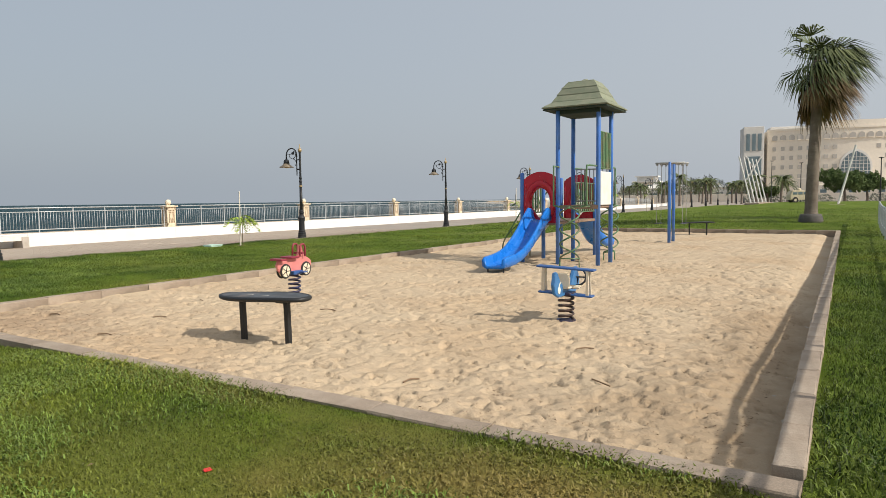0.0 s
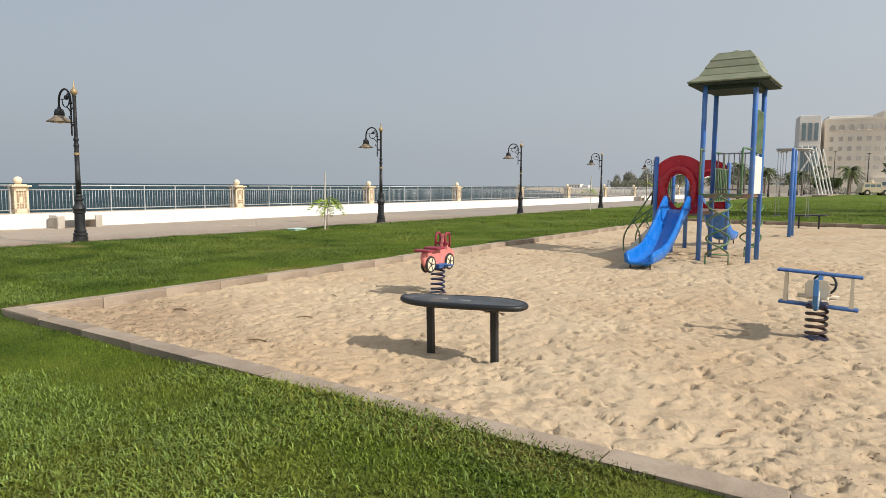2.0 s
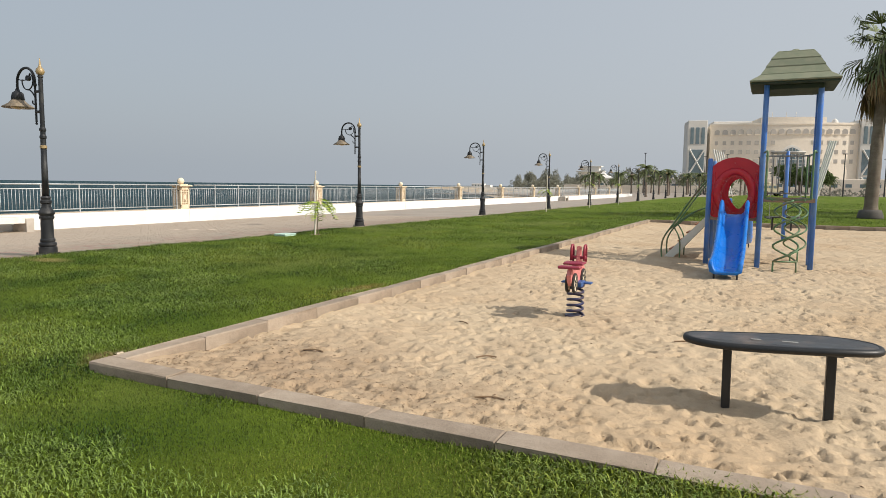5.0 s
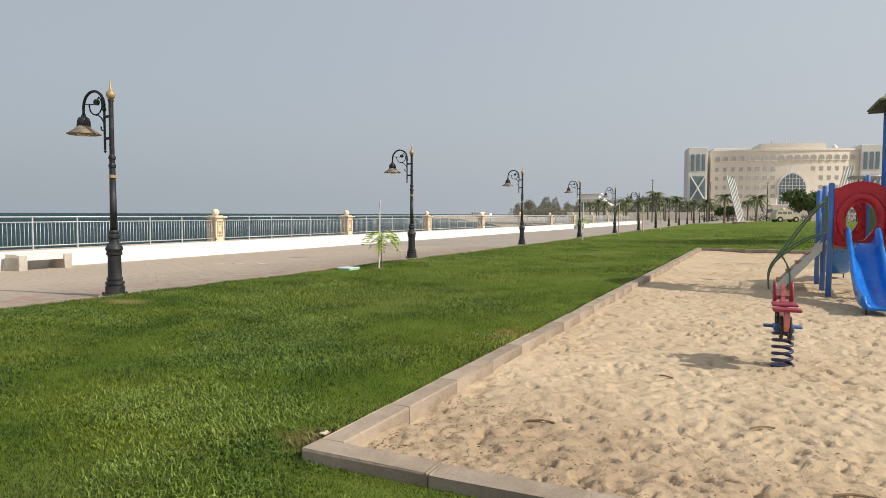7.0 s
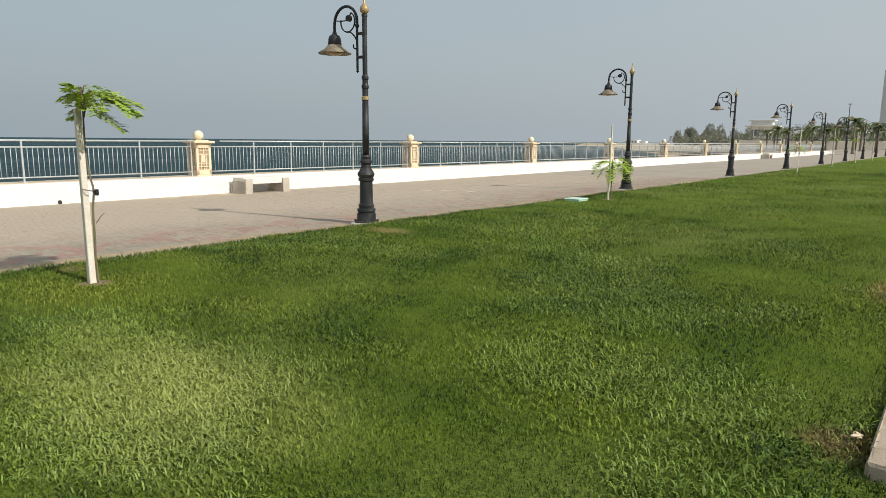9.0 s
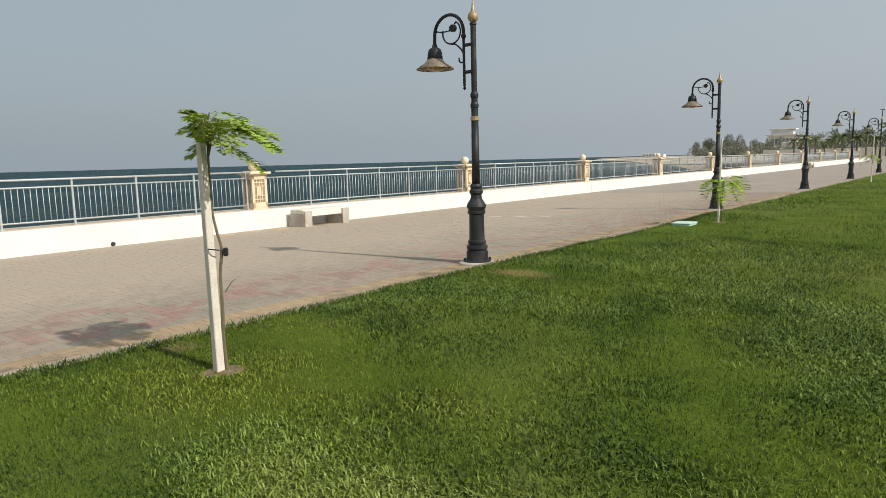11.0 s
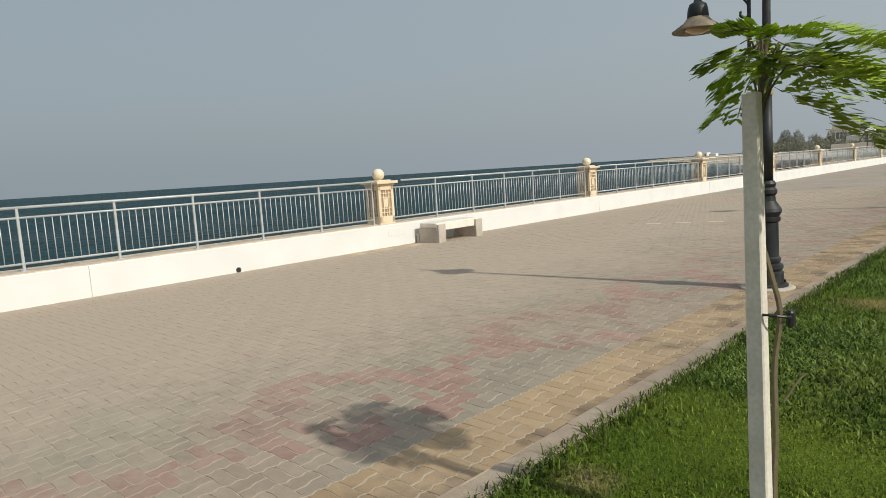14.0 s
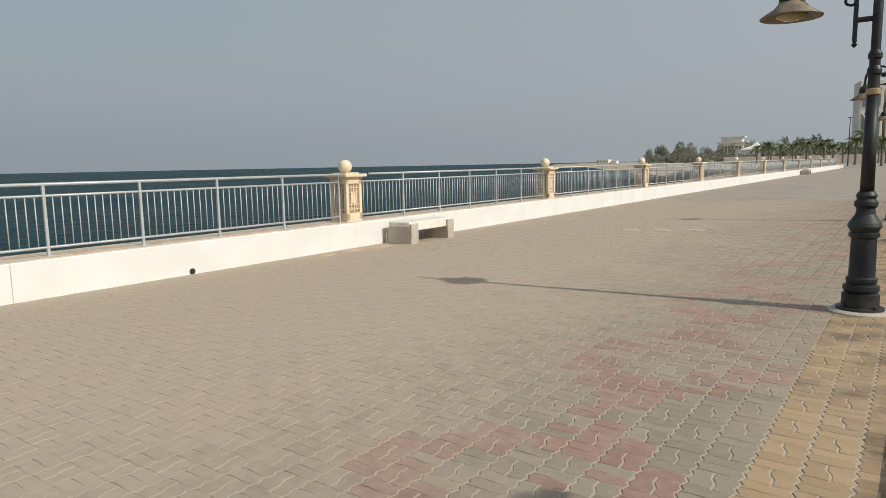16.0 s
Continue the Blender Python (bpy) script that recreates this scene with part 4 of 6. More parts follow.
def slide(x, y0, way, length):
    """A moulded trough slide from a deck down to the sand, running along y."""
    path = [(-0.06, 1.12), (0.12, 1.1), (0.4, 0.97), (0.8, 0.73), (1.2, 0.49), (1.6, 0.3), (1.95, 0.2), (2.3, 0.155), (2.65, 0.15), (2.74, 0.15)]
    path = [(u * length / 2.74, z) for u, z in path]
    walls = [1.0, 1.55, 1.3, 1.0, 0.95, 0.95, 1.0, 1.0, 0.9, 0.75]
    prof = [(-0.3, 0.2), (-0.275, 0.235), (-0.24, 0.235), (-0.215, 0.2), (-0.2, 0.07), (-0.15, 0.02), (0.0, 0.01), (0.15, 0.02), (0.2, 0.07), (0.215, 0.2), (0.24, 0.235), (0.275, 0.235), (0.3, 0.2), (0.28, 0.0), (0.18, -0.05), (-0.18, -0.05), (-0.28, 0.0)]
    sp = smooth_path([(0, u, z) for u, z in path], 4)
    bm = bmesh.new()
    rings = []
    for i, p in enumerate(sp):
        a, b = sp[max(i - 1, 0)], sp[min(i + 1, len(sp) - 1)]
        d = (b - a).normalized()
        up = Vector((0, -d.z, d.y))
        k = np.interp(i / (len(sp) - 1) * (len(walls) - 1), range(len(walls)), walls)
        rings.append([bm.verts.new((x + u, y0 + way * (p.y + up.y * w * (k if w > 0 else 1)), p.z + up.z * w * (k if w > 0 else 1))) for u, w in prof])
    m = len(prof)
    for u, v in zip(rings, rings[1:]):
        for j in range(m):
            bm.faces.new((u[j], u[(j + 1) % m], v[(j + 1) % m], v[j]))
    bm.faces.new(rings[0])
    bm.faces.new(rings[-1][::-1])
    bmesh.ops.recalc_face_normals(bm, faces=bm.faces)
    th = part("slide", bm, M_slide, play, "bright blue moulded plastic slide", True)
    for u in (-0.2, 0.2):
        part("foot", tube([(x + u, y0 + way * (length - 0.12), 0.11), (x + u, y0 + way * (length - 0.12), -0.1)], 0.018, 8), M_black, th, "short steel foot")


slide(-6.52, 16.36, -1, 2.75)
slide(-6.5, 19.34, 1, 2.4)


def helix_climber(x, y, z1, turn, feet):
    bm = bmesh.new()
    for ph in (0, math.pi):
        pts = [(x + 0.235 * math.cos(ph + turn + 3.5 * math.pi * t), y + 0.235 * math.sin(ph + turn + 3.5 * math.pi * t), 0.2 + (z1 - 0.2) * t) for t in [i / 44 for i in range(45)]]
        tube(pts, 0.021, 7, bm)
        p = pts[0]
        tube([p, (p[0], p[1], -0.12)], 0.019, 7, bm)
    tube([(x + 0.235 * math.cos(turn), y + 0.235 * math.sin(turn), 0.2), (x - 0.235 * math.cos(turn), y - 0.235 * math.sin(turn), 0.2)], 0.018, 7, bm)
    part("spiral_climber", bm, M_green, play, "green twisted tube climber", True)
    bm = bmesh.new()
    for u in (-0.3, 0.3):
        tube([(x + u, y, z1), (x + u, y + (0.6 if feet > 0 else -0.6), z1)], 0.021, 7, bm)
    part("climber_bracket", bm, M_green, play, "", True)


helix_climber(-5.5, 15.72, 1.47, 0.4, 1)
helix_climber(-5.25, 18.1, 1.47, 1.2, -1)
# hoops at the climbers, grey guard rails, coloured infill panels
for y, back in ((15.76, 0.55), (18.06, -0.68)):
    hoop = smooth_path([(-5.99, y + back, 2.47), (-5.95, y + 0.15 * back, 2.47), (-5.93, y, 2.38), (-5.93, y, 1.62), (-5.86, y, 1.49), (-5.16, y, 1.49), (-5.09, y, 1.62), (-5.09, y, 2.38), (-5.07, y + 0.15 * back, 2.47), (-5.02, y + back, 2.47)], 5)
    part("hoop", tube(hoop, 0.021, 8), M_green, play, "green tube hoop", True)
rail = part("guard_rail", tube([(-5.95, 17.38, 2.44), (-5.06, 17.34, 2.44)], 0.018, 7), M_grey_rail, play, "weathered grey guard rail", True)
part("lower_rail", tube([(-5.95, 17.38, 1.6), (-5.06, 17.34, 1.6)], 0.018, 7), M_grey_rail, rail, smooth=True)
for i in range(8):
    u = i / 7
    part("bar", tube([(-5.92 + 0.83 * u, 17.38 - 0.04 * u, 1.6), (-5.92 + 0.83 * u, 17.38 - 0.04 * u, 2.44)], 0.013, 6), M_grey_rail, rail, smooth=True)


def slatted_panel(x, y0, y1, z0, z1, count):
    panel = part("green_panel", tube([(x, y0 - 0.08, z1), (x, y1 + 0.08, z1)], 0.018, 7), M_green, play, "green slatted infill panel", True)
    part("lower_rail", tube([(x, y0 - 0.08, z0), (x, y1 + 0.08, z0)], 0.018, 7), M_green, panel, smooth=True)
    for i in range(count):
        y = y0 + (y1 - y0) * i / (count - 1)
        part("slat", bx(x - 0.015, x + 0.015, y - 0.033, y + 0.033, z0 + 0.01, z1 - 0.01, 0.004), M_green, panel)


slatted_panel(-4.97, 16.5, 17.2, 2.42, 3.32, 7)
part("white_panel", bx(-4.99, -4.95, 16.44, 17.27, 1.5, 2.34, 0.012), M_panel_white, play, "faded white infill panel")
slatted_panel(-6.04, 17.65, 19.1, 1.3, 2.1, 9)
slatted_panel(-7.08, 16.6, 17.65, 1.3, 2.1, 7)
# steep steps with looping handrails
steps_part = part("stair", slab([(-7.12, 1.1), (-7.12, 0.9), (-7.93, -0.05), (-8.1, -0.05), (-8.1, 0.02)], 0.035, Matrix.Translation((0, 17.52, 0)), 0.004), M_panel_white, play, "pale grey stair stringer")
part("stringer", slab([(-7.12, 1.1), (-7.12, 0.9), (-7.93, -0.05), (-8.1, -0.05), (-8.1, 0.02)], 0.035, Matrix.Translation((0, 18.36, 0)), 0.004), M_panel_white, steps_part)
for i in range(4):
    z = 0.2 + 0.21 * i
    x = -7.98 + 0.19 * i
    part("tread", bx(x - 0.03, x + 0.15, 17.53, 18.35, z - 0.03, z, 0.005), M_rung, steps_part, "orange-brown step")
for y in (17.46, 18.42):
    bm = tube(smooth_path([(-7.1, y, 2.0), (-7.45, y, 1.55), (-7.9, y, 0.85), (-8.12, y, 0.5), (-8.18, y, 0.25), (-8.16, y, -0.08)], 6), 0.021, 8)
    tube(smooth_path([(-7.12, y, 1.25), (-7.45, y, 1.12), (-7.82, y, 0.85), (-8.02, y, 0.66)], 6), 0.018, 8, bm)
    tube(smooth_path([(-7.95, y, 0.8), (-7.8, y, 0.55), (-7.75, y, 0.3), (-7.75, y, -0.08)], 6), 0.018, 8, bm)
    part("handrail", bm, M_green, play, "green looping tube handrail", True)


# ---- black oval tables in the sand ----
def oval_table(m):
    th = empty("oval_table", m, "low black surfboard-shaped table on two steel legs in the sand", "table", "black tables in the sand")
    n = 40
    top = bmesh.new()
    rows = []
    for k, z in ((0.97, 0.0), (1.0, 0.014), (1.0, 0.036), (0.975, 0.05), (0.9, 0.053)):
        ring = []
        for i in range(n):
            a = 2 * math.pi * i / n
            c, s = math.cos(a), math.sin(a)
            u = 0.66 * math.copysign(abs(c) ** 0.85, c)
            v = 0.215 * math.copysign(abs(s) ** 0.8, s) * (1 + 0.06 * c)
            ring.append(top.verts.new((u * (1 - (1 - k) * 0.4), v * k, 0.5 + z + 0.012 * math.sin(u * 4))))
        rows.append(ring)
    for a, b in zip(rows, rows[1:]):
        for j in range(n):
            top.faces.new((a[j], a[(j + 1) % n], b[(j + 1) % n], b[j]))
    top.faces.new(rows[0][::-1])
    top.faces.new(rows[-1])
    tabletop = part("tabletop", top, M_top, th, "worn black rubber-edged top")
    edge = [(0.66 * math.copysign(abs(math.cos(a)) ** 0.85, math.cos(a)), 0.215 * math.copysign(abs(math.sin(a)) ** 0.8, math.sin(a)) * (1 + 0.06 * math.cos(a)), 0.527 + 0.012 * math.sin(2.64 * math.cos(a))) for a in [2 * math.pi * i / 40 for i in range(40)]]
    part("rim", tube(edge, 0.029, 8, closed=True), M_black, tabletop, "thick black rubber rim", True)
    for x in (-0.16, 0.05, 0.09):
        part("scuff", bx(x - 0.035, x + 0.035, -0.07, -0.04, 0.55, 0.5575, 0.001), M_grey_rail, tabletop, "pale scuffed mark")
    for x in (-0.355, 0.355):
        bm = bx(x - 0.032, x + 0.032, -0.032, 0.032, -0.2, 0.49, 0.006)
        bx(x - 0.06, x + 0.06, -0.13, 0.13, 0.485, 0.502, 0.003, bm)
        part("leg", bm, M_black, th)
    return th


first = oval_table(pose(-5.765, 6.02, 0.0, 1.2, -0.6, 4))
copy_thing(first, pose(-5.28, 31.0, 0.02, 0, 0, 10))


# ---- spring riders ----
def spring(parent, r, z1, turns, paint):
    pts = [(r * math.cos(2 * math.pi * turns * t), r * math.sin(2 * math.pi * turns * t), 0.02 + (z1 - 0.02) * t) for t in [i / (turns * 16) for i in range(turns * 16 + 1)]]
    part("spring", tube(pts, 0.017, 8), paint, parent, "thick coil spring", True)
    part("base_plate", lathe([(0.13, -0.03), (0.13, 0.012), (0.05, 0.02)], 16), M_spring, parent)


def wheel_disc(parent, x, y, z, r):
    w = part("wheel", tube([(x - 0.012, y, z), (x + 0.012, y, z)], r, 24), M_cream_board, parent, "painted cream and black wheel")
    ring = [(x, y + r * 0.97 * math.cos(2 * math.pi * i / 24), z + r * 0.97 * math.sin(2 * math.pi * i / 24)) for i in range(24)]
    part("tyre", tube(ring, 0.019, 6, closed=True), M_tyre, w)
    for k in range(5):
        a = 2 * math.pi * k / 5
        part("spoke", tube([(x + math.copysign(0.014, x), y, z), (x + math.copysign(0.014, x), y + 0.8 * r * math.cos(a), z + 0.8 * r * math.sin(a))], 0.008, 5), M_tyre, w)


car = empty("spring_car", pose(-8.1, 8.93, 0.0, 0, 0, 3), "faded red toy car on a coil spring in the sand", "spring rider")
spring(car, 0.1, 0.4, 5, M_spring)
body = slab([(-0.43, 0.5), (-0.36, 0.44), (0.36, 0.44), (0.43, 0.5), (0.44, 0.6), (0.36, 0.66), (0.26, 0.7), (0.19, 0.9), (0.13, 0.91), (0.09, 0.72), (-0.2, 0.68), (-0.42, 0.66), (-0.46, 0.58)], 0.055, Matrix.Rotation(radians(90), 4, "Z"), 0.008)
part("body", body, M_pink, car, "faded red car-shaped board")
part("spoiler", bx(-0.14, 0.14, -0.47, -0.33, 0.665, 0.7, 0.01), M_darkred, car, "dark red seat board")
part("seat", bx(-0.13, 0.13, -0.22, 0.02, 0.69, 0.72, 0.01), M_darkred, car, "dark red seat")
for x in (-0.085, 0.085):
    loop = [(x, 0.06, 0.72), (x, 0.07, 0.88), (x, 0.1, 0.92), (x, 0.17, 0.92), (x, 0.2, 0.88), (x, 0.2, 0.7)]
    part("handle", tube(loop, 0.017, 8), M_darkred, car, "dark red hand loop", True)
part("crossbar", bx(-0.1, 0.1, 0.1, 0.16, 0.74, 0.78, 0.008), M_darkred, car)
part("footrest", bx(-0.2, 0.2, 0.02, 0.14, 0.42, 0.445, 0.01), M_bluebd, car, "blue footrest board")
part("mount", bx(-0.1, 0.1, -0.12, 0.12, 0.395, 0.46, 0.01), M_bluebd, car)
for x in (-0.042, 0.042):
    for y in (-0.27, 0.27):
        wheel_disc(car, x, y, 0.47, 0.115)

plane = empty("spring_plane", pose(-3.0, 8.92, 0.0, 0, 0, 2), "blue and cream toy biplane on a coil spring", "spring rider")
spring(plane, 0.1, 0.38, 5, M_spring_brown)
rise = Matrix.Rotation(radians(2.5), 4, "Y")
for z, w, nm in ((0.725, 0.41, "upper_wing"), (0.37, 0.385, "lower_wing")):
    bm = bx(-w, w, -0.085, 0.065, z - 0.014, z + 0.014, 0.01)
    bmesh.ops.transform(bm, matrix=Matrix.Translation((0, 0, z)) @ rise @ Matrix.Translation((0, 0, -z)), verts=bm.verts)
    part(nm, bm, M_bluebd, plane, "blue wing board")
for x in (-0.315, 0.315):
    for y in (-0.06, 0.045):
        part("strut", slab([(x - 0.022, 0.38), (x + 0.022, 0.38), (x + 0.014, 0.72), (x - 0.014, 0.72)], 0.025, Matrix.Translation((0, y, -0.035 * x * 2))), M_cream_board, plane, "cream wing strut")
tail = [(-0.5, 0.42), (-0.34, 0.36), (0.34, 0.36), (0.5, 0.42), (0.52, 0.52), (0.42, 0.71), (0.32, 0.71), (0.2, 0.58), (0.12, 0.48), (-0.1, 0.46), (-0.18, 0.5), (-0.3, 0.58), (-0.42, 0.71), (-0.5, 0.71), (-0.55, 0.55)]
keel = part("keel", slab(tail, 0.045, Matrix.Rotation(radians(90), 4, "Z"), 0.008), M_skyblue, plane, "blue fuselage board with a tail fin")
for x in (-0.024, 0.024):
    part("stripe", tube(smooth_path([(x, -0.38, 0.44), (x, -0.35, 0.53), (x, -0.29, 0.56)], 5), 0.008, 5), M_cream_board, keel, "white painted curve", True)
part("seat", bx(-0.11, 0.11, -0.2, 0.08, 0.46, 0.485, 0.01), M_cream_board, plane, "cream seat")
back = [(-0.09, 0.48), (0.09, 0.48), (0.12, 0.52), (0.12, 0.62), (0.09, 0.675), (-0.09, 0.675), (-0.12, 0.62), (-0.12, 0.52)]
part("backrest", slab(back, 0.025, Matrix.Translation((0, -0.2, 0)), 0.008), M_cream_board, plane, "cream rounded backrest")
part("footrest", bx(-0.19, 0.19, -0.02, 0.03, 0.445, 0.47, 0.006), M_cream_board, plane, "cream footrest bar")
part("nose_disc", tube([(-0.03, -0.36, 0.46), (0.03, -0.36, 0.46)], 0.05, 18), M_panel_white, plane, "white painted disc")
part("pedal_bar", tube([(-0.2, 0.02, 0.475), (0.2, 0.02, 0.475)], 0.016, 8), M_cream_board, plane, "cream foot peg", True)
wheel_ring = [(0.04 + 0.115 * math.cos(2 * math.pi * i / 20), 0.4 + 0.03 * math.sin(2 * math.pi * i / 20), 0.56 + 0.115 * math.sin(2 * math.pi * i / 20)) for i in range(20)]
bm = tube(wheel_ring, 0.014, 6, closed=True)
tube([(-0.075, 0.4, 0.56), (0.155, 0.4, 0.56)], 0.012, 6, bm)
tube([(0.04, 0.4, 0.56), (0.01, 0.44, 0.45)], 0.014, 6, bm)
tube([(0.03, 0.4, 0.56), (0.0, 0.33, 0.58)], 0.014, 6, bm)
part("steering_wheel", bm, M_black, plane, "black steering wheel", True)
part("mount", bx(-0.1, 0.1, -0.12, 0.12, 0.355, 0.4, 0.01), M_spring, plane)

# ---- hanging-bar frame behind the tower ----
frame_ = empty("swing_frame", pose(-5.32, 25.6, 0.0), "tall blue T-shaped swing frame with hanging chains", "swing frame")
for y in (0.0, 0.68):
    part("post", lathe([(0.06, -0.15), (0.06, 2.95), (0.03, 2.98)], 14, 0, y), M_blue, frame_, "blue painted steel post", True)
    part("crossbar", tube([(-0.52, y, 2.93), (0.52, y, 2.93)], 0.036, 8), M_grey_rail, frame_, "grey steel crossbar", True)
    for x in (-0.46, -0.3, 0.3, 0.46):
        bm = tube([(x, y, 2.92), (x, y, 1.7 if abs(x) < 0.4 else 0.7)], 0.009, 5)
        lathe([(0.03, 2.84), (0.045, 2.87), (0.03, 2.9)], 8, x, y, bm)
        part("chain", bm, M_grey_rail, frame_, "thin hanging chain")
for x in (-0.46, 0.46):
    part("seat", bx(x - 0.09, x + 0.09, -0.04, 0.72, 0.68, 0.7, 0.006), M_black, frame_, "black hanging seat strip")

# ---- low metal fence east of the sand ----
fence = empty("metal_fence", pose(0, 0, 0), "low grey metal rail fence on the lawn beside the sand area", "fence")
FENCE_A, FENCE_B = Vector((0.98, -6.0, 0)), Vector((1.62, 37.8, 0))


def fence_at(t):
    p = FENCE_A.lerp(FENCE_B, t)
    return Vector((p.x, p.y, float(lawn_z(p.x, p.y))))


for z, rr_ in ((1.08, 0.034), (0.985, 0.026), (0.34, 0.022)):
    part("rail", tube([fence_at(t) + Vector((0, 0, z)) for t in (0, 0.25, 0.5, 0.75, 0.88, 0.94, 1)], rr_, 8), M_steel, fence, smooth=True)
pm = None
for i in range(23):
    ob = part("post", pm if pm else bx(-0.035, 0.035, -0.035, 0.035, -0.12, 1.06, 0.005), None if pm else M_steel, fence)
    pm = ob.data
    ob.location = fence_at(i / 22)

# ---- litter and dry twigs ----
rr = random.Random(9)


def scrap(x, y, z, size, material, label, category):
    bm = bx(-size, size, -size * 0.7, size * 0.7, 0, size * 0.35, size * 0.1)
    for v in bm.verts:
        v.co += Vector((rr.uniform(-1, 1), rr.uniform(-1, 1), rr.uniform(0, 1))) * size * 0.3
    ob = tagged(part("litter", bm, material), label, category)
    ob.matrix_world = pose(x, y, z, 0, 0, rr.uniform(0, 360))


scrap(-2.84, 2.79, 0.14, 0.022, M_litter_red, "small crumpled red wrapper on the grass", "litter")
scrap(-3.51, 2.49, 0.14, 0.016, M_dead, "small crumpled dry brown leaf on the grass", "dead leaf")
scrap(-11.09, 4.43, 0.13, 0.03, M_litter_white, "crumpled cream paper beside the kerb corner", "litter")
for x, y, a, ln in ((-6.6, 8.1, 5, 0.3), (-8.3, 6.35, 30, 0.2), (-1.6, 6.1, 150, 0.25), (-9.9, 5.7, 10, 0.22), (-3.2, 5.4, 70, 0.18), (-7.8, 5.2, 15, 0.24), (-9.2, 7.8, 160, 0.15), (-2.2, 7.4, 35, 0.2)):
    tw = tube(smooth_path([(-ln / 2, 0, 0), (0, 0.012, 0.012), (ln / 2, -0.01, 0.004)], 3), 0.008, 5)
    ob = tagged(part("twig", tw, M_dead), "short dry brown twig lying on the sand", "twig", "twigs on the sand")
    ob.matrix_world = pose(x, y, float(sand_z(np.array(x), np.array(y))) + 0.01, 0, 0, a)
V, F = [], []
for i in range(3200):
    x, y = rr.uniform(-10.7, -0.3), 4.5 + 10 * rr.random() ** 1.6
    if i > 1700:
        x, y = -10.75 + 3.6 * rr.random() ** 1.4, 4.45 + 1.6 * rr.random() ** 1.3
    elif i > 900:
        x, y = -0.3 - 2.6 * rr.random() ** 1.5, 4.5 + 9 * rr.random() ** 1.3
    if i < 900 and rr.random() < 0.45:
        x, y = -0.3 - 2.6 * rr.random() ** 2, rr.uniform(4.5, 13)
    z, s, a = float(sand_z(np.array(x), np.array(y))) + 0.005, rr.uniform(0.006, 0.018), rr.uniform(0, 6.28)
    c, d = math.cos(a) * s, math.sin(a) * s
    w = 0.35
    n = len(V)
    V += [(x - c, y - d, z), (x + d * w, y - c * w, z + 0.006), (x + c, y + d, z + 0.002), (x - d * w, y + c * w, z + 0.008)]
    F.append((n, n + 1, n + 2, n + 3))
me = bpy.data.meshes.new("leaf_litter")
me.from_pydata(V, [], F)
tagged(part("leaf_litter", me, M_dead), "scattered dry leaf bits and debris on the sand", "leaf litter", kind="stuff")


# ---- trees ----
def leaf_cloud(blobs, count, size, seed):
    """Many small leaf faces in uneven clumps, as one mesh."""
    r = np.random.default_rng(seed)
    b = np.array(blobs, float)
    vol = b[:, 3] * b[:, 4] * b[:, 5]
    k = r.choice(len(b), count, p=vol / vol.sum())
    d = r.normal(size=(count, 3))
    d /= np.linalg.norm(d, axis=1)[:, None]
    rad = r.uniform(0.45, 1.0, count) ** 0.6 * (1 + 0.22 * np.sin(9 * d[:, 0] + 5 * d[:, 2]))
    p = b[k, :3] + d * b[k, 3:6] * rad[:, None]
    u = r.normal(size=(count, 3))
    u /= np.linalg.norm(u, axis=1)[:, None]
    v = np.cross(u, r.normal(size=(count, 3)))
    v /= np.linalg.norm(v, axis=1)[:, None]
    s = size * r.uniform(0.6, 1.4, count)[:, None]
    V = np.stack([p - u * s, p + v * s * 0.45, p + u * s, p - v * s * 0.45], 1).reshape(-1, 3)
    return fast_mesh("leaves", V, np.arange(4 * count), np.full(count, 4))


def fan_leaf(V, F, root, way, length, spread, r, droop):
    """A fan palm leaf: a stalk and a fan of long narrow blades that hang at the tips."""
    way = way.normalized()
    side = way.cross(Vector((0, 0, 1)))
    side = side.normalized() if side.length > 0.1 else Vector((1, 0, 0))
    up = side.cross(way)
    hub = root + way * length * 0.45
    n = len(V)
    V += [root + side * 0.03, root - side * 0.03, hub - side * 0.02, hub + side * 0.02]
    F.append((n, n + 1, n + 2, n + 3))
    for i in range(15):
        a = (i / 14 - 0.5) * spread
        d = way * math.cos(a) + side * math.sin(a) + up * r.uniform(-0.1, 0.1)
        ln = length * (0.62 + 0.1 * math.cos(a)) * r.uniform(0.85, 1.1)
        p0, p1 = hub, hub + d * ln * 0.55 + Vector((0, 0, -0.1 * droop * ln))
        p2 = hub + d * ln * 0.9 + Vector((0.12 * ln, 0.05 * ln, -0.55 * droop * ln))
        w = side * math.cos(a) * 0.045 - way * math.sin(a) * 0.045
        n = len(V)
        V += [p0 - w * 0.3, p0 + w * 0.3, p1 + w, p1 - w, p2]
        F.append((n, n + 1, n + 2, n + 3))
        F.append((n + 3, n + 2, n + 4))


def trunk_mesh(h, r0, r1, flare, seed):
    r = random.Random(seed)
    rows = [(flare, -0.2), (flare, 0.05), (flare * 0.92, 0.2), (flare * 0.78, 0.32), (r0, 0.6)]
    for i in range(1, 30):
        t = i / 29
        rows.append((r0 + (r1 - r0) * t + r.uniform(-0.012, 0.012), 0.6 + (h - 0.6) * t))
    bm = lathe(rows, 16)
    for v in bm.verts:
        v.co.xy *= 1 + 0.05 * noise.noise(v.co * 3)
        v.co.x += 0.02 * v.co.z * math.sin(v.co.z * 0.35)
    return bm


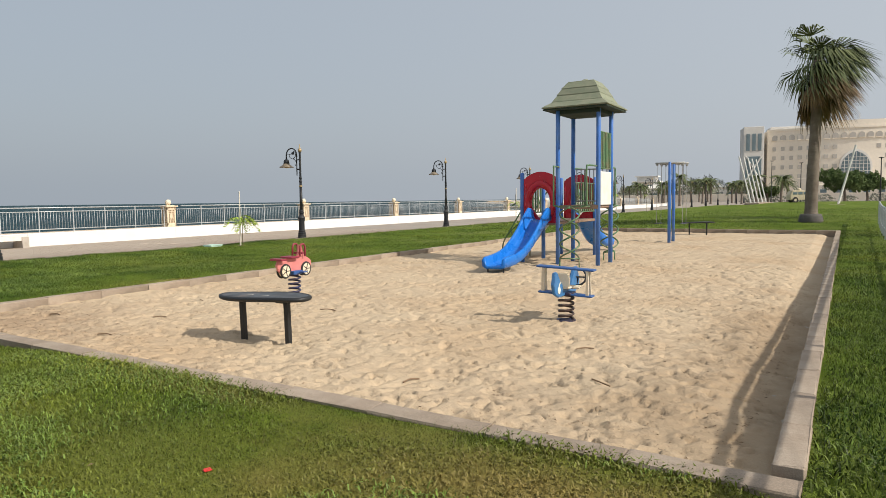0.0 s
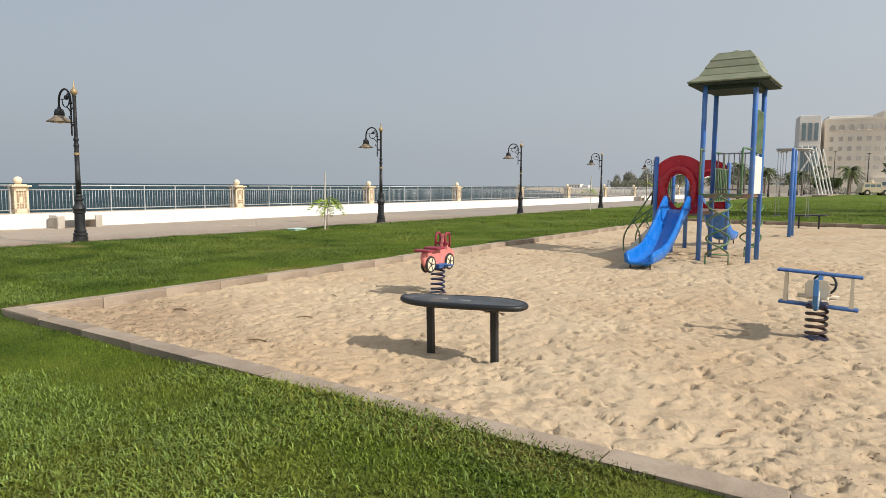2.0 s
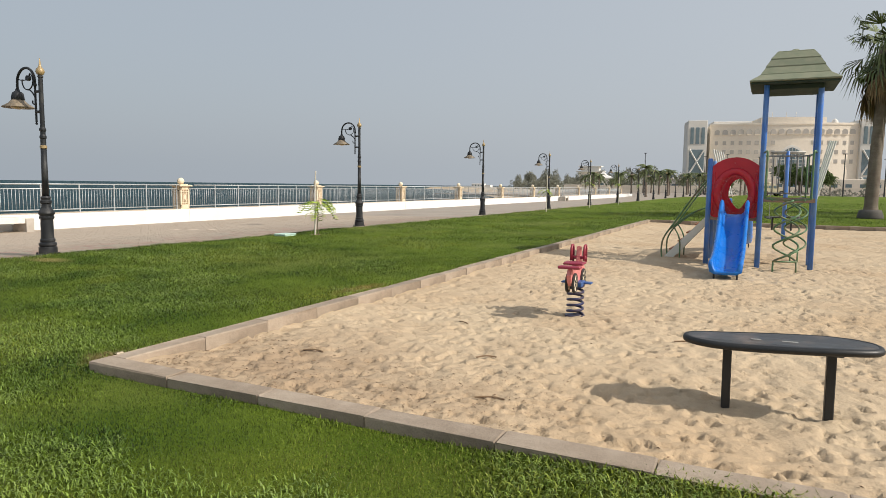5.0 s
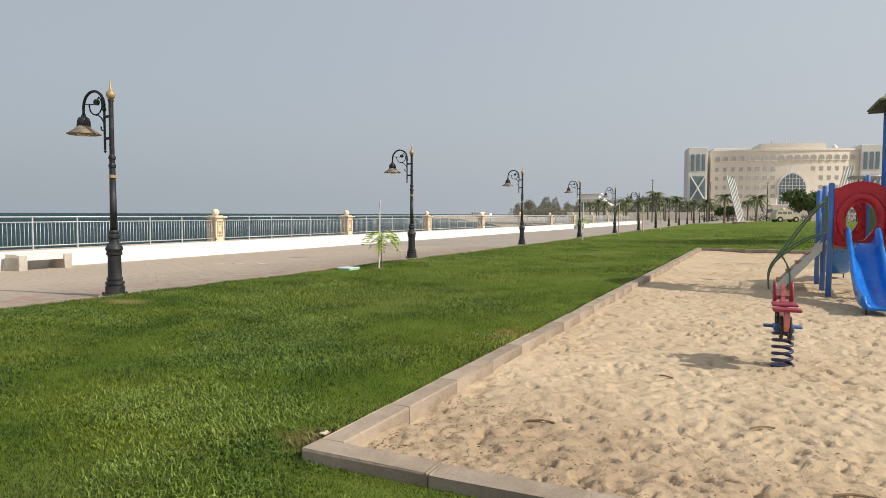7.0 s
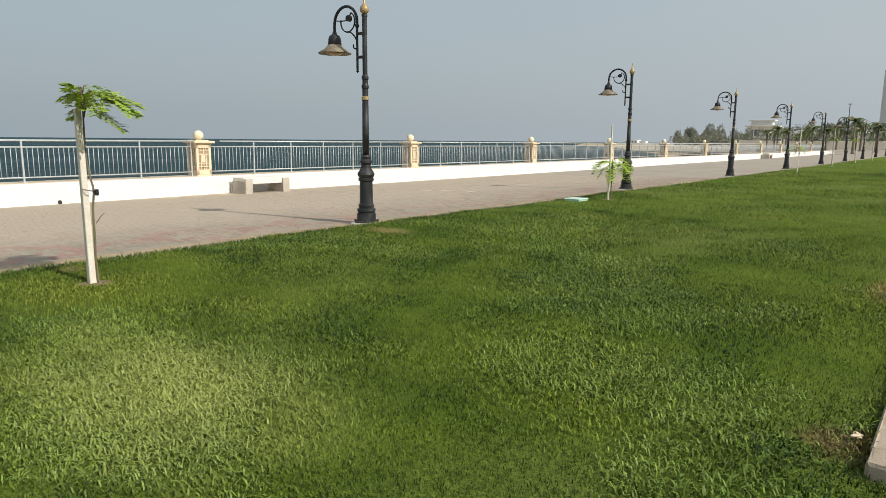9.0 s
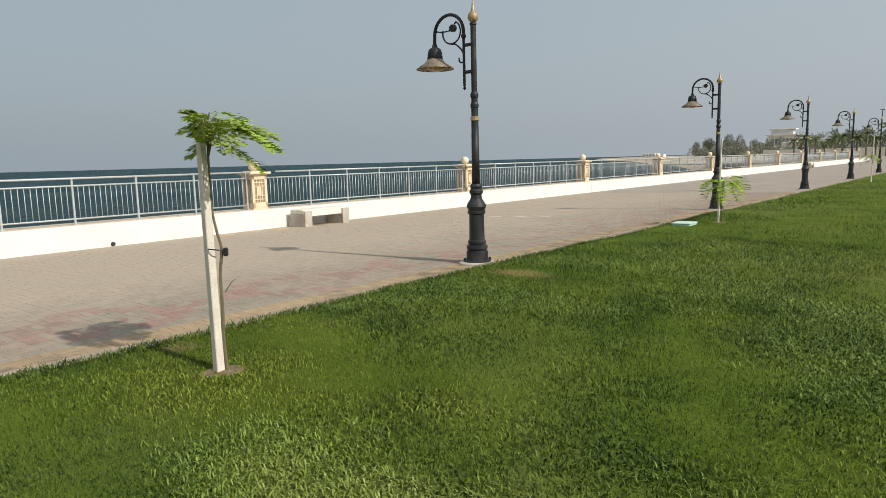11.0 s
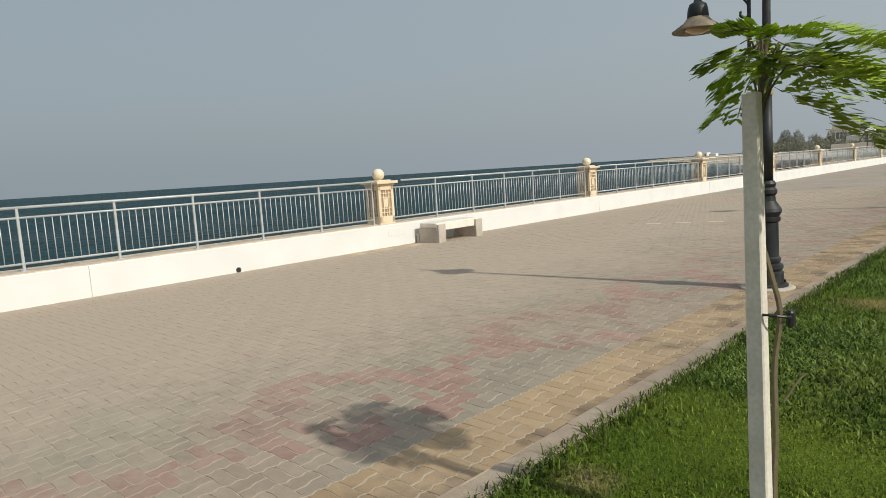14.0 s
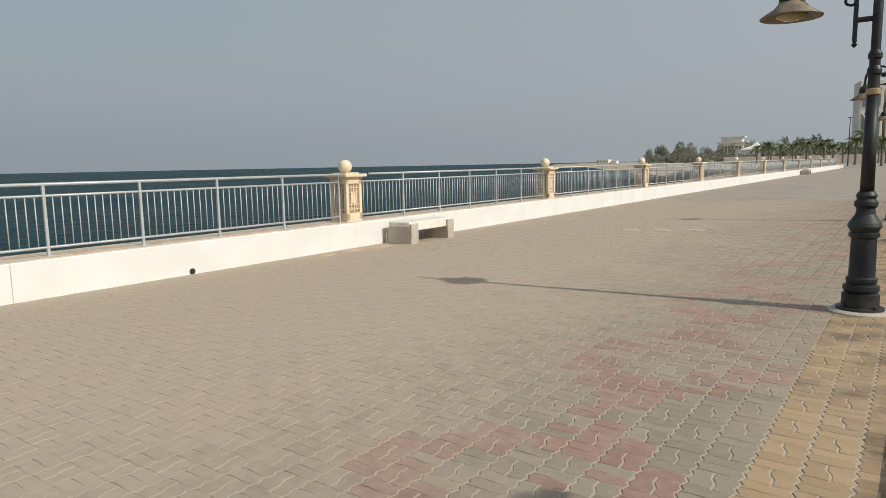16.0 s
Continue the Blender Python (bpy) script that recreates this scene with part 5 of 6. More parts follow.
palm = empty("fan_palm", pose(-1.25, 38.9, float(lawn_z(-1.25, 38.9)) - 0.02), "tall fan palm bent by the wind, with dry hanging leaves", "palm tree")
part("trunk", trunk_mesh(8.3, 0.3, 0.22, 0.46, 1), M_trunk, palm, "grey-brown ringed trunk", True)
part("base_wrap", lathe([(0.56, -0.1), (0.57, 0.1), (0.53, 0.3), (0.47, 0.42), (0.4, 0.44)], 18), M_bark_dark, palm, "dark fibrous base of the trunk", True)
r = random.Random(12)
V, F, D, G = [], [], [], []
for k in range(52):
    a = r.uniform(0, 2 * math.pi)
    e = r.uniform(-0.45, 0.75)
    d = Vector((math.cos(a) + 0.65, math.sin(a) + 0.2, e))
    fan_leaf(V, F, Vector((0.1, 0.0, 8.2 + r.uniform(-0.6, 0.4))), d, r.uniform(2.0, 2.7), 2.2, r, r.uniform(0.5, 1.2))
for k in range(46):
    a = r.uniform(0, 2 * math.pi)
    d = Vector((math.cos(a) * 0.6 + 0.35, math.sin(a) * 0.6 + 0.1, -1.0 + r.uniform(-0.2, 0.75)))
    fan_leaf(D, G, Vector((0.1 + 0.1 * math.cos(a), 0.1 * math.sin(a), 7.9 + r.uniform(-0.9, 0.3))), d, r.uniform(1.5, 2.2), 1.3, r, r.uniform(0.6, 1.1))
for nm, vs, fs, mt, lb in (("crown", V, F, M_palm_leaf, "green wind-blown fan leaves"), ("dry_skirt", D, G, M_palm_dry, "brown dead leaves hanging under the crown")):
    me = bpy.data.meshes.new(nm)
    me.from_pydata([tuple(v) for v in vs], [], fs)
    part(nm, me, mt, palm, lb)

copy_thing(palm, pose(4.6, 45.0, float(lawn_z(4.6, 45.0)) - 0.02, 0, 0, 15))


def date_palm(m, h, seed):
    th = empty("date_palm", m, "date palm with an arching feathery crown", "palm tree", "date palms inland")
    part("trunk", trunk_mesh(h, 0.22, 0.17, 0.3, seed), M_trunk, th, "", True)
    r = random.Random(seed)
    V, F = [], []
    for k in range(34):
        a = 2 * math.pi * k / 34 * 5.13 + r.uniform(-0.2, 0.2)
        e = r.uniform(-0.35, 1.25)
        d = Vector((math.cos(a) + 0.15, math.sin(a), 0)).normalized()
        ln = r.uniform(1.9, 2.5)
        prev = None
        for i in range(13):
            t = i / 12
            p = Vector((0, 0, h)) + d * ln * t * math.cos(e * (1 - 0.5 * t)) + Vector((0, 0, ln * (math.sin(e) * t - 0.75 * t * t)))
            if prev is not None:
                s = d.cross(Vector((0, 0, 1))).normalized()
                for sg in (-1, 1):
                    tip = p + s * sg * 0.5 * (1 - 0.6 * t) + d * 0.3 + Vector((0, 0, -0.22))
                    n = len(V)
                    V += [prev, p, tip]
                    F.append((n, n + 1, n + 2))
            prev = p
    me = bpy.data.meshes.new("crown")
    me.from_pydata([tuple(v) for v in V], [], F)
    part("crown", me, M_palm_leaf, th)
    return th


palm_a = date_palm(pose(-9.3, 128, -0.02), 4.6, 3)
palm_b = date_palm(pose(-15.5, 150, -0.02), 5.4, 5)
rp = random.Random(21)
for i in range(13):
    y = 128 + 17 * i
    copy_thing(palm_a if i % 2 else palm_b, pose(-23.5 - 0.01 * y + rp.uniform(-2, 2), y, -0.02 if y < 228 else -0.17, 0, 0, rp.uniform(0, 360)))
for i in range(15):
    y = 175 + 16 * i
    copy_thing(palm_b if i % 2 else palm_a, pose(-40 - 0.1 * (y - 150) + rp.uniform(-9, 6), y, -0.02 if y < 228 else -0.17, 0, 0, rp.uniform(0, 360)))
for x, y in ((-19.5, 160), (-11.5, 175), (9, 200), (20, 215), (30, 190)):
    copy_thing(palm_a, pose(x, y, -0.02, 0, 0, rp.uniform(0, 360)))


def round_tree(m, w, h, seed, label):
    th = empty("broad_tree", m, label, "tree", "broad trees inland")
    r = random.Random(seed)
    bm = tube(smooth_path([(0, 0, -0.2), (0.1, 0, 0.8), (-0.05, 0.1, h * 0.45)], 4), [0.3 - 0.012 * i for i in range(9)], 8)
    blobs = []
    for k in range(9):
        a = 2 * math.pi * k / 9 + r.uniform(-0.3, 0.3)
        q = Vector((math.cos(a) * w * r.uniform(0.3, 0.75), math.sin(a) * w * r.uniform(0.3, 0.75), h * r.uniform(0.55, 0.85)))
        tube([(-0.05, 0.1, h * 0.4), q * 0.55 + Vector((0, 0, h * 0.25)), q], [0.14, 0.09, 0.04], 6, bm)
        blobs.append((*q, w * r.uniform(0.3, 0.45), w * r.uniform(0.3, 0.45), h * r.uniform(0.16, 0.26)))
    part("trunk", bm, M_trunk, th, "", True)
    part("crown", leaf_cloud(blobs, 9000, 0.24, seed), M_tree, th, "dense dark green crown")
    return th


round_tree(pose(0.0, 150, 0.0), 4.6, 6.6, 4, "broad dark green tree in front of the hotel")
round_tree(pose(4.2, 172, 0.0), 3.6, 6.4, 6, "low spreading dark green tree by the road")
round_tree(pose(-16, 178, 0.0), 2.6, 3.8, 8, "small bushy dark green tree")

# far shrubs and the wooded point beyond the beach
blobs = [(-20 + 5.2 * i + rp.uniform(-1, 1), 186 + rp.uniform(-6, 12), 0.8, rp.uniform(1.5, 3.2), 1.6, rp.uniform(0.8, 1.7)) for i in range(14)]
tagged(part("shrubs", leaf_cloud(blobs, 6000, 0.22, 31), M_wood_far), "row of clipped shrubs in front of the hotel, coloured pale for haze", "shrub", kind="stuff")
blobs = []
for i in range(10):
    a, d = radians(3.6 + 0.75 * i + rp.uniform(-0.3, 0.3)), rp.uniform(175, 224)
    copy_thing(palm_b if i % 2 else palm_a, pose(-19 - d * math.sin(a), d * math.cos(a), -0.02, 0, 0, rp.uniform(0, 360)) @ Matrix.Scale(rp.uniform(0.8, 1.25), 4))
for i in range(75):
    t = rp.random() ** 0.85
    x, y = -205 + 170 * t, 560 - 260 * t + rp.uniform(-15, 60)
    hh = rp.choice((2.0, 3.0, 4.5, 6.0, 8.0)) * (1.25 if -200 < x < -165 else 0.85)
    for k in range(3):
        w = hh * rp.uniform(0.25, 0.5)
        blobs.append((x + rp.uniform(-0.8, 0.8) * hh, y + rp.uniform(-2, 2), hh * rp.uniform(0.5, 1.3), w, w, hh * rp.uniform(0.4, 0.7)))
for i in range(110):
    t = rp.random()
    x, y = -178 + 140 * t, 470 - 235 * t + rp.uniform(-12, 12)
    hh = rp.choice((1.2, 1.8, 2.4, 3.4))
    for k in range(2):
        w = hh * rp.uniform(0.4, 0.8)
        blobs.append((x + rp.uniform(-0.8, 0.8) * hh, y, hh * rp.uniform(0.4, 1.2), w, w, hh * rp.uniform(0.4, 0.7)))
tagged(part("far_wood", leaf_cloud(blobs, 70000, 0.36, 33), M_wood_far), "wooded shore far across the bay, coloured pale for haze", "wood", kind="stuff")


# ---- buildings ----
def block(x0, x1, y0, y1, z0, z1, material, parent, name="wall"):
    return part(name, bx(x0, x1, y0, y1, z0, z1, 0.12), material, parent)


def arch_outline(w, h, n=12):
    return [(-w / 2, 0), (w / 2, 0)] + [(w / 2 * math.cos(math.pi * i / n), h - w / 2 + w / 2 * math.sin(math.pi * i / n)) for i in range(n + 1)]


def pointed_half(w, h, z):
    """Half the width, at height z, of a pointed arch of width w and height h."""
    big = 0.64 * w
    spring = h - math.sqrt(big ** 2 - (big - w / 2) ** 2)
    return w / 2 if z <= spring else max(0.0, w / 2 - big + math.sqrt(max(0.0, big ** 2 - (z - spring) ** 2)))


def pointed_outline(w, h, n=14):
    zs = [h * (0.45 + 0.55 * (1 - (1 - i / n) ** 1.7)) for i in range(n)]
    right = [(pointed_half(w, h, z), z) for z in zs]
    return [(-w / 2, 0), (w / 2, 0)] + right + [(0, h)] + [(-u, z) for u, z in right[::-1]]


hotel = empty("hotel", pose(0, 340, 0, 0, 0, 13), "large sand-coloured hotel with a tall arched glass entrance", "building")


def bow(x):
    """The front of the hotel bulges towards the sea."""
    return 3.0 - 6.0 * (1 - ((x - 2.8) / 34.0) ** 2)


def curved_block(x0, x1, deep, z0, z1, proud, name, label=""):
    n = 24
    b = bmesh.new()
    front = [(x0 + (x1 - x0) * i / n, bow(x0 + (x1 - x0) * i / n) - proud) for i in range(n + 1)]
    ring = front + ([(x1, deep), (x0, deep)] if deep is not None else [(x, y + proud + 0.1) for x, y in front[::-1]])
    lo, hi = [b.verts.new((x, y, z0)) for x, y in ring], [b.verts.new((x, y, z1)) for x, y in ring]
    for j in range(len(ring)):
        k = (j + 1) % len(ring)
        b.faces.new((lo[j], lo[k], hi[k], hi[j]))
    b.faces.new(lo[::-1])
    b.faces.new(hi)
    return part(name, b, M_facade, hotel, label)


curved_block(-31, 31, 30, -0.5, 31.2, 0.0, "wall")
curved_block(-10.5, 16.5, 26, 31.2, 34.0, 0.0, "centre_block")
block(-29.5, -13, 5, 20, 31, 33, M_facade_grey, hotel, "roof_storey")
curved_block(-31.2, 31.2, None, 30.6, 31.5, 0.35, "parapet")
for x in (-37.2, 35.2):
    block(x - 4.2, x + 4.2, -1, 14, -0.5, 33.0, M_facade_grey, hotel, "corner_tower")
    for u in (-2.4, 0.0, 2.4):
        part("window", bx(x + u - 0.75, x + u + 0.75, -1.25, -0.9, 22.2, 29.8, 0.05), M_pane, hotel, "tall dark window")
    for z0, z1 in ((8.4, 19.6), (-0.3, 7.4)):
        w = part("window", bx(x - 3.3, x + 3.3, -1.2, -0.9, z0, z1, 0.05), M_pane, hotel, "large blue-grey glass field")
        for a, b in (((x - 3.2, z0), (x + 3.2, z1)), ((x - 3.2, z1), (x + 3.2, z0))):
            part("cross_brace", tube([(a[0], -1.3, a[1]), (b[0], -1.3, b[1])], 0.38, 6), M_facade_grey, w, "pale crossed brace")
ax = 2.8
bm = slab(pointed_outline(12.6, 21.6), 0.9, Matrix.Translation((ax, -2.95, 0)))
part("arch_surround", bm, M_tent, hotel, "pale stone pointed arch")
glass = part("arch_glass", slab(pointed_outline(11.0, 20.5), 0.5, Matrix.Translation((ax, -3.3, 0))), M_pane, hotel, "blue-grey glass wall in a pointed arch")
for i in range(-3, 4):
    h = max(z / 10 for z in range(0, 205) if pointed_half(11.0, 20.5, z / 10) >= abs(1.45 * i))
    part("mullion", bx(ax + 1.45 * i - 0.1, ax + 1.45 * i + 0.1, -3.67, -3.5, 0, h), M_facade_grey, glass)
for i in range(1, 13):
    z = 1.5 * i
    w = pointed_half(11.0, 20.5, z) - 0.05
    part("transom", bx(ax - w, ax + w, -3.65, -3.52, z - 0.1, z + 0.1), M_facade_grey, glass)
win = None
for row, z in enumerate((21.8, 17.7, 13.5, 9.4)):
    for i in range(18):
        x = -28.2 + 3.3 * i
        if abs(x - ax) < 7.6 or (row == 3 and i > 12) or (row > 0 and i in (11, 12)):
            continue
        yy = bow(x) - 0.05
        ob = part("window", win if win else bx(-0.85, 0.85, -0.1, 0.2, 0, 1.8, 0.04), None if win else M_shaded_window, hotel)
        win = ob.data
        ob.location = (x, yy, z)
win = None
for i in range(18):
    x = -28.2 + 3.3 * i
    yy = bow(x) - 0.05
    ob = part("window", win if win else slab(arch_outline(2.3, 2.2), 0.5), None if win else M_shaded_window, hotel, "arched window")
    win = ob.data
    ob.location = (x, yy, 26.6)
    ob = part("sill", bx(x - 1.3, x + 1.3, yy - 0.5, yy + 0.2, 26.2, 26.5, 0.04), M_facade, hotel)
for x, z in ((-4, 34.2), (2, 34.2), (6, 34.2)):
    part("mast", tube([(x, 6, z), (x, 6, z + 3.0)], 0.14, 6), M_facade_grey, hotel)
dome = lathe([(1.5, 31), (1.5, 32.2), (1.2, 33.2), (0.6, 33.9), (0.05, 34.2)], 14, 23, 8)
part("roof_dome", dome, M_facade_grey, hotel, "small grey dome", True)

low = empty("low_building", pose(10, 250, 0), "low cream building behind the trees", "building")
block(-20, 36, 0, 12, -0.3, 5.2, M_facade, low)
block(-24, -14, 2, 12, -0.3, 7.5, M_facade, low, "wing")
for i in range(13):
    part("window", bx(-17 + 4 * i, -15.2 + 4 * i, -0.12, 0.2, 1.2, 3.6, 0.04), M_pane, low)
gw = empty("garden_wall", pose(0, 228, 0), "long low cream garden wall", "wall")
part("wall", bx(-70, 60, 0, 0.5, -0.3, 2.2, 0.05), M_facade, gw)
part("coping", bx(-70, 60, -0.1, 0.6, 2.2, 2.4, 0.04), M_facade, gw)

tents = empty("tent_hall", pose(-70, 330, 0), "low white hall with pointed canvas roofs", "building")
block(-18, 34, 0, 12, -0.3, 6.0, M_tent, tents)
for x in (-10, 0, 18, 28):
    b = bmesh.new()
    base = [b.verts.new((x + 6 * sx, 5 + 6 * sy, 6.0)) for sx, sy in ((-1, -1), (1, -1), (1, 1), (-1, 1))]
    mid = [b.verts.new((x + 1.8 * sx, 5 + 1.8 * sy, 7.6)) for sx, sy in ((-1, -1), (1, -1), (1, 1), (-1, 1))]
    tip = b.verts.new((x, 5, 9.6))
    for j in range(4):
        b.faces.new((base[j], base[(j + 1) % 4], mid[(j + 1) % 4], mid[j]))
        b.faces.new((mid[j], mid[(j + 1) % 4], tip))
    part("canvas_peak", b, M_tent, tents, "white pointed canvas roof")
for i in range(10):
    part("opening", bx(-16.5 + 5 * i, -13.5 + 5 * i, -0.15, 0.2, 0.3, 3.6, 0.04), M_pane, tents)
cab = empty("beach_house", pose(-122, 480, 0) @ Matrix.Diagonal((0.55, 0.6, 0.95, 1)), "flat-roofed pale house among the trees", "building")
block(-14, 14, 0, 12, -0.3, 13.0, M_facade, cab)
block(-18, 18, -2, 13, 13, 14.0, M_tent, cab, "roof")
block(-12, 12, 1, 11, 14, 17.0, M_facade_grey, cab, "upper_storey")
block(-15, 15, 0, 12, 17, 17.8, M_tent, cab, "upper_roof")
for i in range(6):
    part("window", bx(-11.5 + 4 * i, -8.5 + 4 * i, -0.2, 0.3, 6.5, 11, 0.04), M_pane, cab)
sh = empty("shore_house", pose(-262, 600, 0), "small white house on the far shore", "building")
block(-6, 6, 0, 8, -0.3, 3.6, M_tent, sh)
block(8, 14, 0, 6, -0.3, 2.4, M_tent, sh, "annex")
for i in range(4):
    part("window", bx(-5 + 3 * i, -4 + 3 * i, -0.15, 0.2, 1, 2.4), M_pane, sh)


# ---- leaning pole sculptures ----
def poles(m, xs, lean, hs, label):
    th = empty("pole_sculpture", m, label, "sculpture", "white pole sculptures")
    for (x, y), h in zip(xs, hs):
        part("pole", tube([(x, y, -0.2), (x + lean[0], y + lean[1], h)], 0.105, 8), M_pole_white, th, "white leaning pole")
    part("plinth", bx(min(p[0] for p in xs) - 0.8, max(p[0] for p in xs) + 0.8, min(p[1] for p in xs) - 1, max(p[1] for p in xs) + 1, -0.2, 0.12, 0.03), M_kerb, th)


poles(pose(-11.3, 105, 0.55), [(-0.1, 0), (-0.05, 4.5), (0.0, 9), (0.1, 13.5), (0.2, 18)], (-1.8, 0.4), (6.9, 7.0, 7.1, 7.2, 7.3), "row of white poles leaning seaward on the lawn")
poles(pose(-0.6, 90, 0.5), [(0.0, 0), (0.0, 3.2), (0.02, 6.4), (0.04, 9.6)], (1.7, 0.3), (6.9, 7.1, 7.3, 7.5), "row of white poles leaning inland on the lawn")
for x, y, h in ((-30, 150, 9), (-21, 190, 10), (-7.5, 150, 8), (4.6, 118, 7), (11, 126, 6.5), (-14.5, 170, 9.5)):
    th = empty("light_mast", pose(x, y, 0.1), "thin dark light mast", "light mast", "light masts inland")
    part("mast", lathe([(0.12, -0.3), (0.09, h * 0.5), (0.06, h)], 8), M_lamp, th)
    part("head", bx(-0.35, 0.35, -0.08, 0.08, h, h + 0.12, 0.02), M_lamp, th)

# ---- tan off-road vehicle on show ----
veh = empty("armoured_truck", pose(-5.3, 110, 0.62, 0, 0, 25) @ Matrix.Diagonal((0.8, 0.85, 0.92, 1)), "tan armoured off-road vehicle parked beyond the lawn", "vehicle")
side_o = [(-2.3, 0.45), (2.3, 0.45), (2.35, 1.05), (1.15, 1.2), (0.75, 1.85), (-2.0, 1.85), (-2.3, 1.2)]
part("body", slab(side_o, 1.9, None, 0.05), M_tan, veh, "tan boxy body")
part("roof", bx(-1.9, 0.6, -0.85, 0.85, 1.85, 1.95, 0.04), M_tan, veh)
part("turret", lathe([(0.45, 1.94), (0.45, 2.15), (0.3, 2.3), (0.02, 2.32)], 14, -0.5, 0), M_tan, veh)
for x, y in ((-1.45, -0.95), (1.45, -0.95), (-1.45, 0.95), (1.45, 0.95)):
    w = part("wheel", tube([(x, y - 0.14, 0.45), (x, y + 0.14, 0.45)], 0.47, 20), M_tyre, veh, "black tyre")
    part("rim", tube([(x, y - 0.16, 0.45), (x, y + 0.16, 0.45)], 0.22, 14), M_tan, w)
for x0, x1 in ((-1.85, -1.1), (-0.95, -0.2), (-0.05, 0.65)):
    part("window", bx(x0, x1, -0.97, -0.93, 1.3, 1.7, 0.02), M_pane, veh)
part("bumper", bx(2.3, 2.5, -0.85, 0.85, 0.5, 0.75, 0.03), M_tan, veh)


# ---- grass blades on the near lawn ----
def blade_field(x0, x1, y0, y1, density, tall, seed):
    r = np.random.default_rng(seed)
    n = int((x1 - x0) * (y1 - y0) * density)
    x, y = r.uniform(x0, x1, n), r.uniform(y0, y1, n)
    coarse = np.clip(0.5 + 0.9 * lumps(x, y, 1.4, 41) + 0.5 * lumps(x, y, 0.5, 42), 0, 1)
    d = np.hypot((x + 14.5) / 1.5, (y - 2.55) / 0.9)
    coarse = np.maximum(coarse, np.clip(1.9 - 1.2 * d, 0, 1))
    coarse *= 1 - 0.6 * np.clip(1.6 - np.hypot((x + 12.8) / 0.8, (y - 3.1) / 0.7), 0, 1)
    keep = r.uniform(0, 1, n) < 0.72 + 0.28 * (1 - coarse)
    keep &= r.uniform(0, 1, n) < np.clip((y + 3.2) / 4.3, 0, 1)
    for sx, sy in ((-17.7, 3.52), (-17.98, 16.45)):
        keep &= np.hypot(x - sx, y - sy) > r.uniform(0.1, 0.22, n)
    x, y, coarse = x[keep], y[keep], coarse[keep]
    n = len(x)
    h = tall * r.uniform(0.5, 1.15, n) * (0.8 + 0.55 * coarse)
    h *= 1 - 0.4 * np.clip((x + 6) / 4, 0, 1) * (y < 4.05) * (x < 0.1)
    w = r.uniform(0.0018, 0.0034, n) * (0.8 + 1.4 * coarse)
    a, b = r.uniform(0, 2 * np.pi, n), r.uniform(0, 2 * np.pi, n)
    lean = r.uniform(0.15, 1.0, n) * h * (0.7 + 0.7 * coarse)
    z = lawn_z(x, y) - 0.004
    wx, wy = np.cos(a) * w, np.sin(a) * w
    lx, ly = np.cos(b) * lean, np.sin(b) * lean
    P = np.stack([x, y, z], 1)
    W = np.stack([wx, wy, 0 * w], 1)
    mid = P + np.stack([lx * 0.35, ly * 0.35, h * 0.62], 1)
    tip = P + np.stack([lx, ly, h * r.uniform(0.7, 1.0, n)], 1)
    V = np.stack([P - W, P + W, mid + W * 0.85, mid - W * 0.85, tip], 1).reshape(-1, 3)
    k = 5 * np.arange(n)[:, None]
    return V, (k + np.array([0, 1, 2, 3, 3, 2, 4])).ravel(), np.tile([4, 3], n)


fields = [(-18.87, 2.2, 1.3, 4.19, 3600, 0.036, 1), (-18.87, -11.02, 4.19, 8.5, 2600, 0.036, 2), (-18.87, -11.02, 8.5, 14, 1100, 0.046, 3), (-18.87, -11.02, 14, 22, 380, 0.052, 4), (0.13, 1.9, 4.19, 12, 2200, 0.046, 5), (0.13, 2.2, 12, 20, 900, 0.05, 13), (0.13, 2.6, 20, 34, 420, 0.06, 14), (-18.9, -18.74, 1.5, 20, 2600, 0.06, 6), (-18.87, 2.2, -3.1, 1.3, 2400, 0.036, 7), (-11.13, -11.01, 4.2, 26, 1800, 0.06, 8), (-11.2, 0.2, 3.95, 4.065, 2200, 0.05, 9), (-18.87, -11.02, 22, 34, 170, 0.07, 10), (-18.87, 1.5, 33.4, 42, 110, 0.085, 11), (-18.87, 8, 42, 70, 22, 0.12, 12)]
Vs, Ls, Ss, at_v = [], [], [], 0
for f in fields:
    V, L, S = blade_field(*f)
    Vs.append(V), Ls.append(L + at_v), Ss.append(S)
    at_v += len(V)
tagged(part("grass", fast_mesh("grass", np.concatenate(Vs), np.concatenate(Ls), np.concatenate(Ss)), M_blade), "short coarse green grass blades of the lawn", "grass", kind="stuff")

# broad light blades in loose clumps among the fine ones
r = np.random.default_rng(61)
x, y = r.uniform(-18.8, 1.5, 340000), 1.3 + 12 * r.random(340000) ** 1.5
clump = 0.9 * lumps(x, y, 1.4, 41) + 0.5 * lumps(x, y, 0.5, 42)
in_pit = (x > -11.05) & (x < 0.15) & (y > 4.1)
for cx_, cy_, wide in ((-14.5, 2.5, 1.75), (-16.0, 2.75, 0.9), (-12.3, 4.5, 1.2), (-7.4, 2.5, 1.4), (-3.0, 2.1, 0.5), (-11.5, 3.4, 0.75), (-13.3, 6.0, 1.1), (-9.6, 2.7, 0.8), (-4.6, 2.4, 0.9)):
    clump = np.maximum(clump, 1.25 - 0.95 * np.hypot((x - cx_) / wide, (y - cy_) / (0.55 * wide)) + 0.25 * lumps(x, y, 0.35, 43))
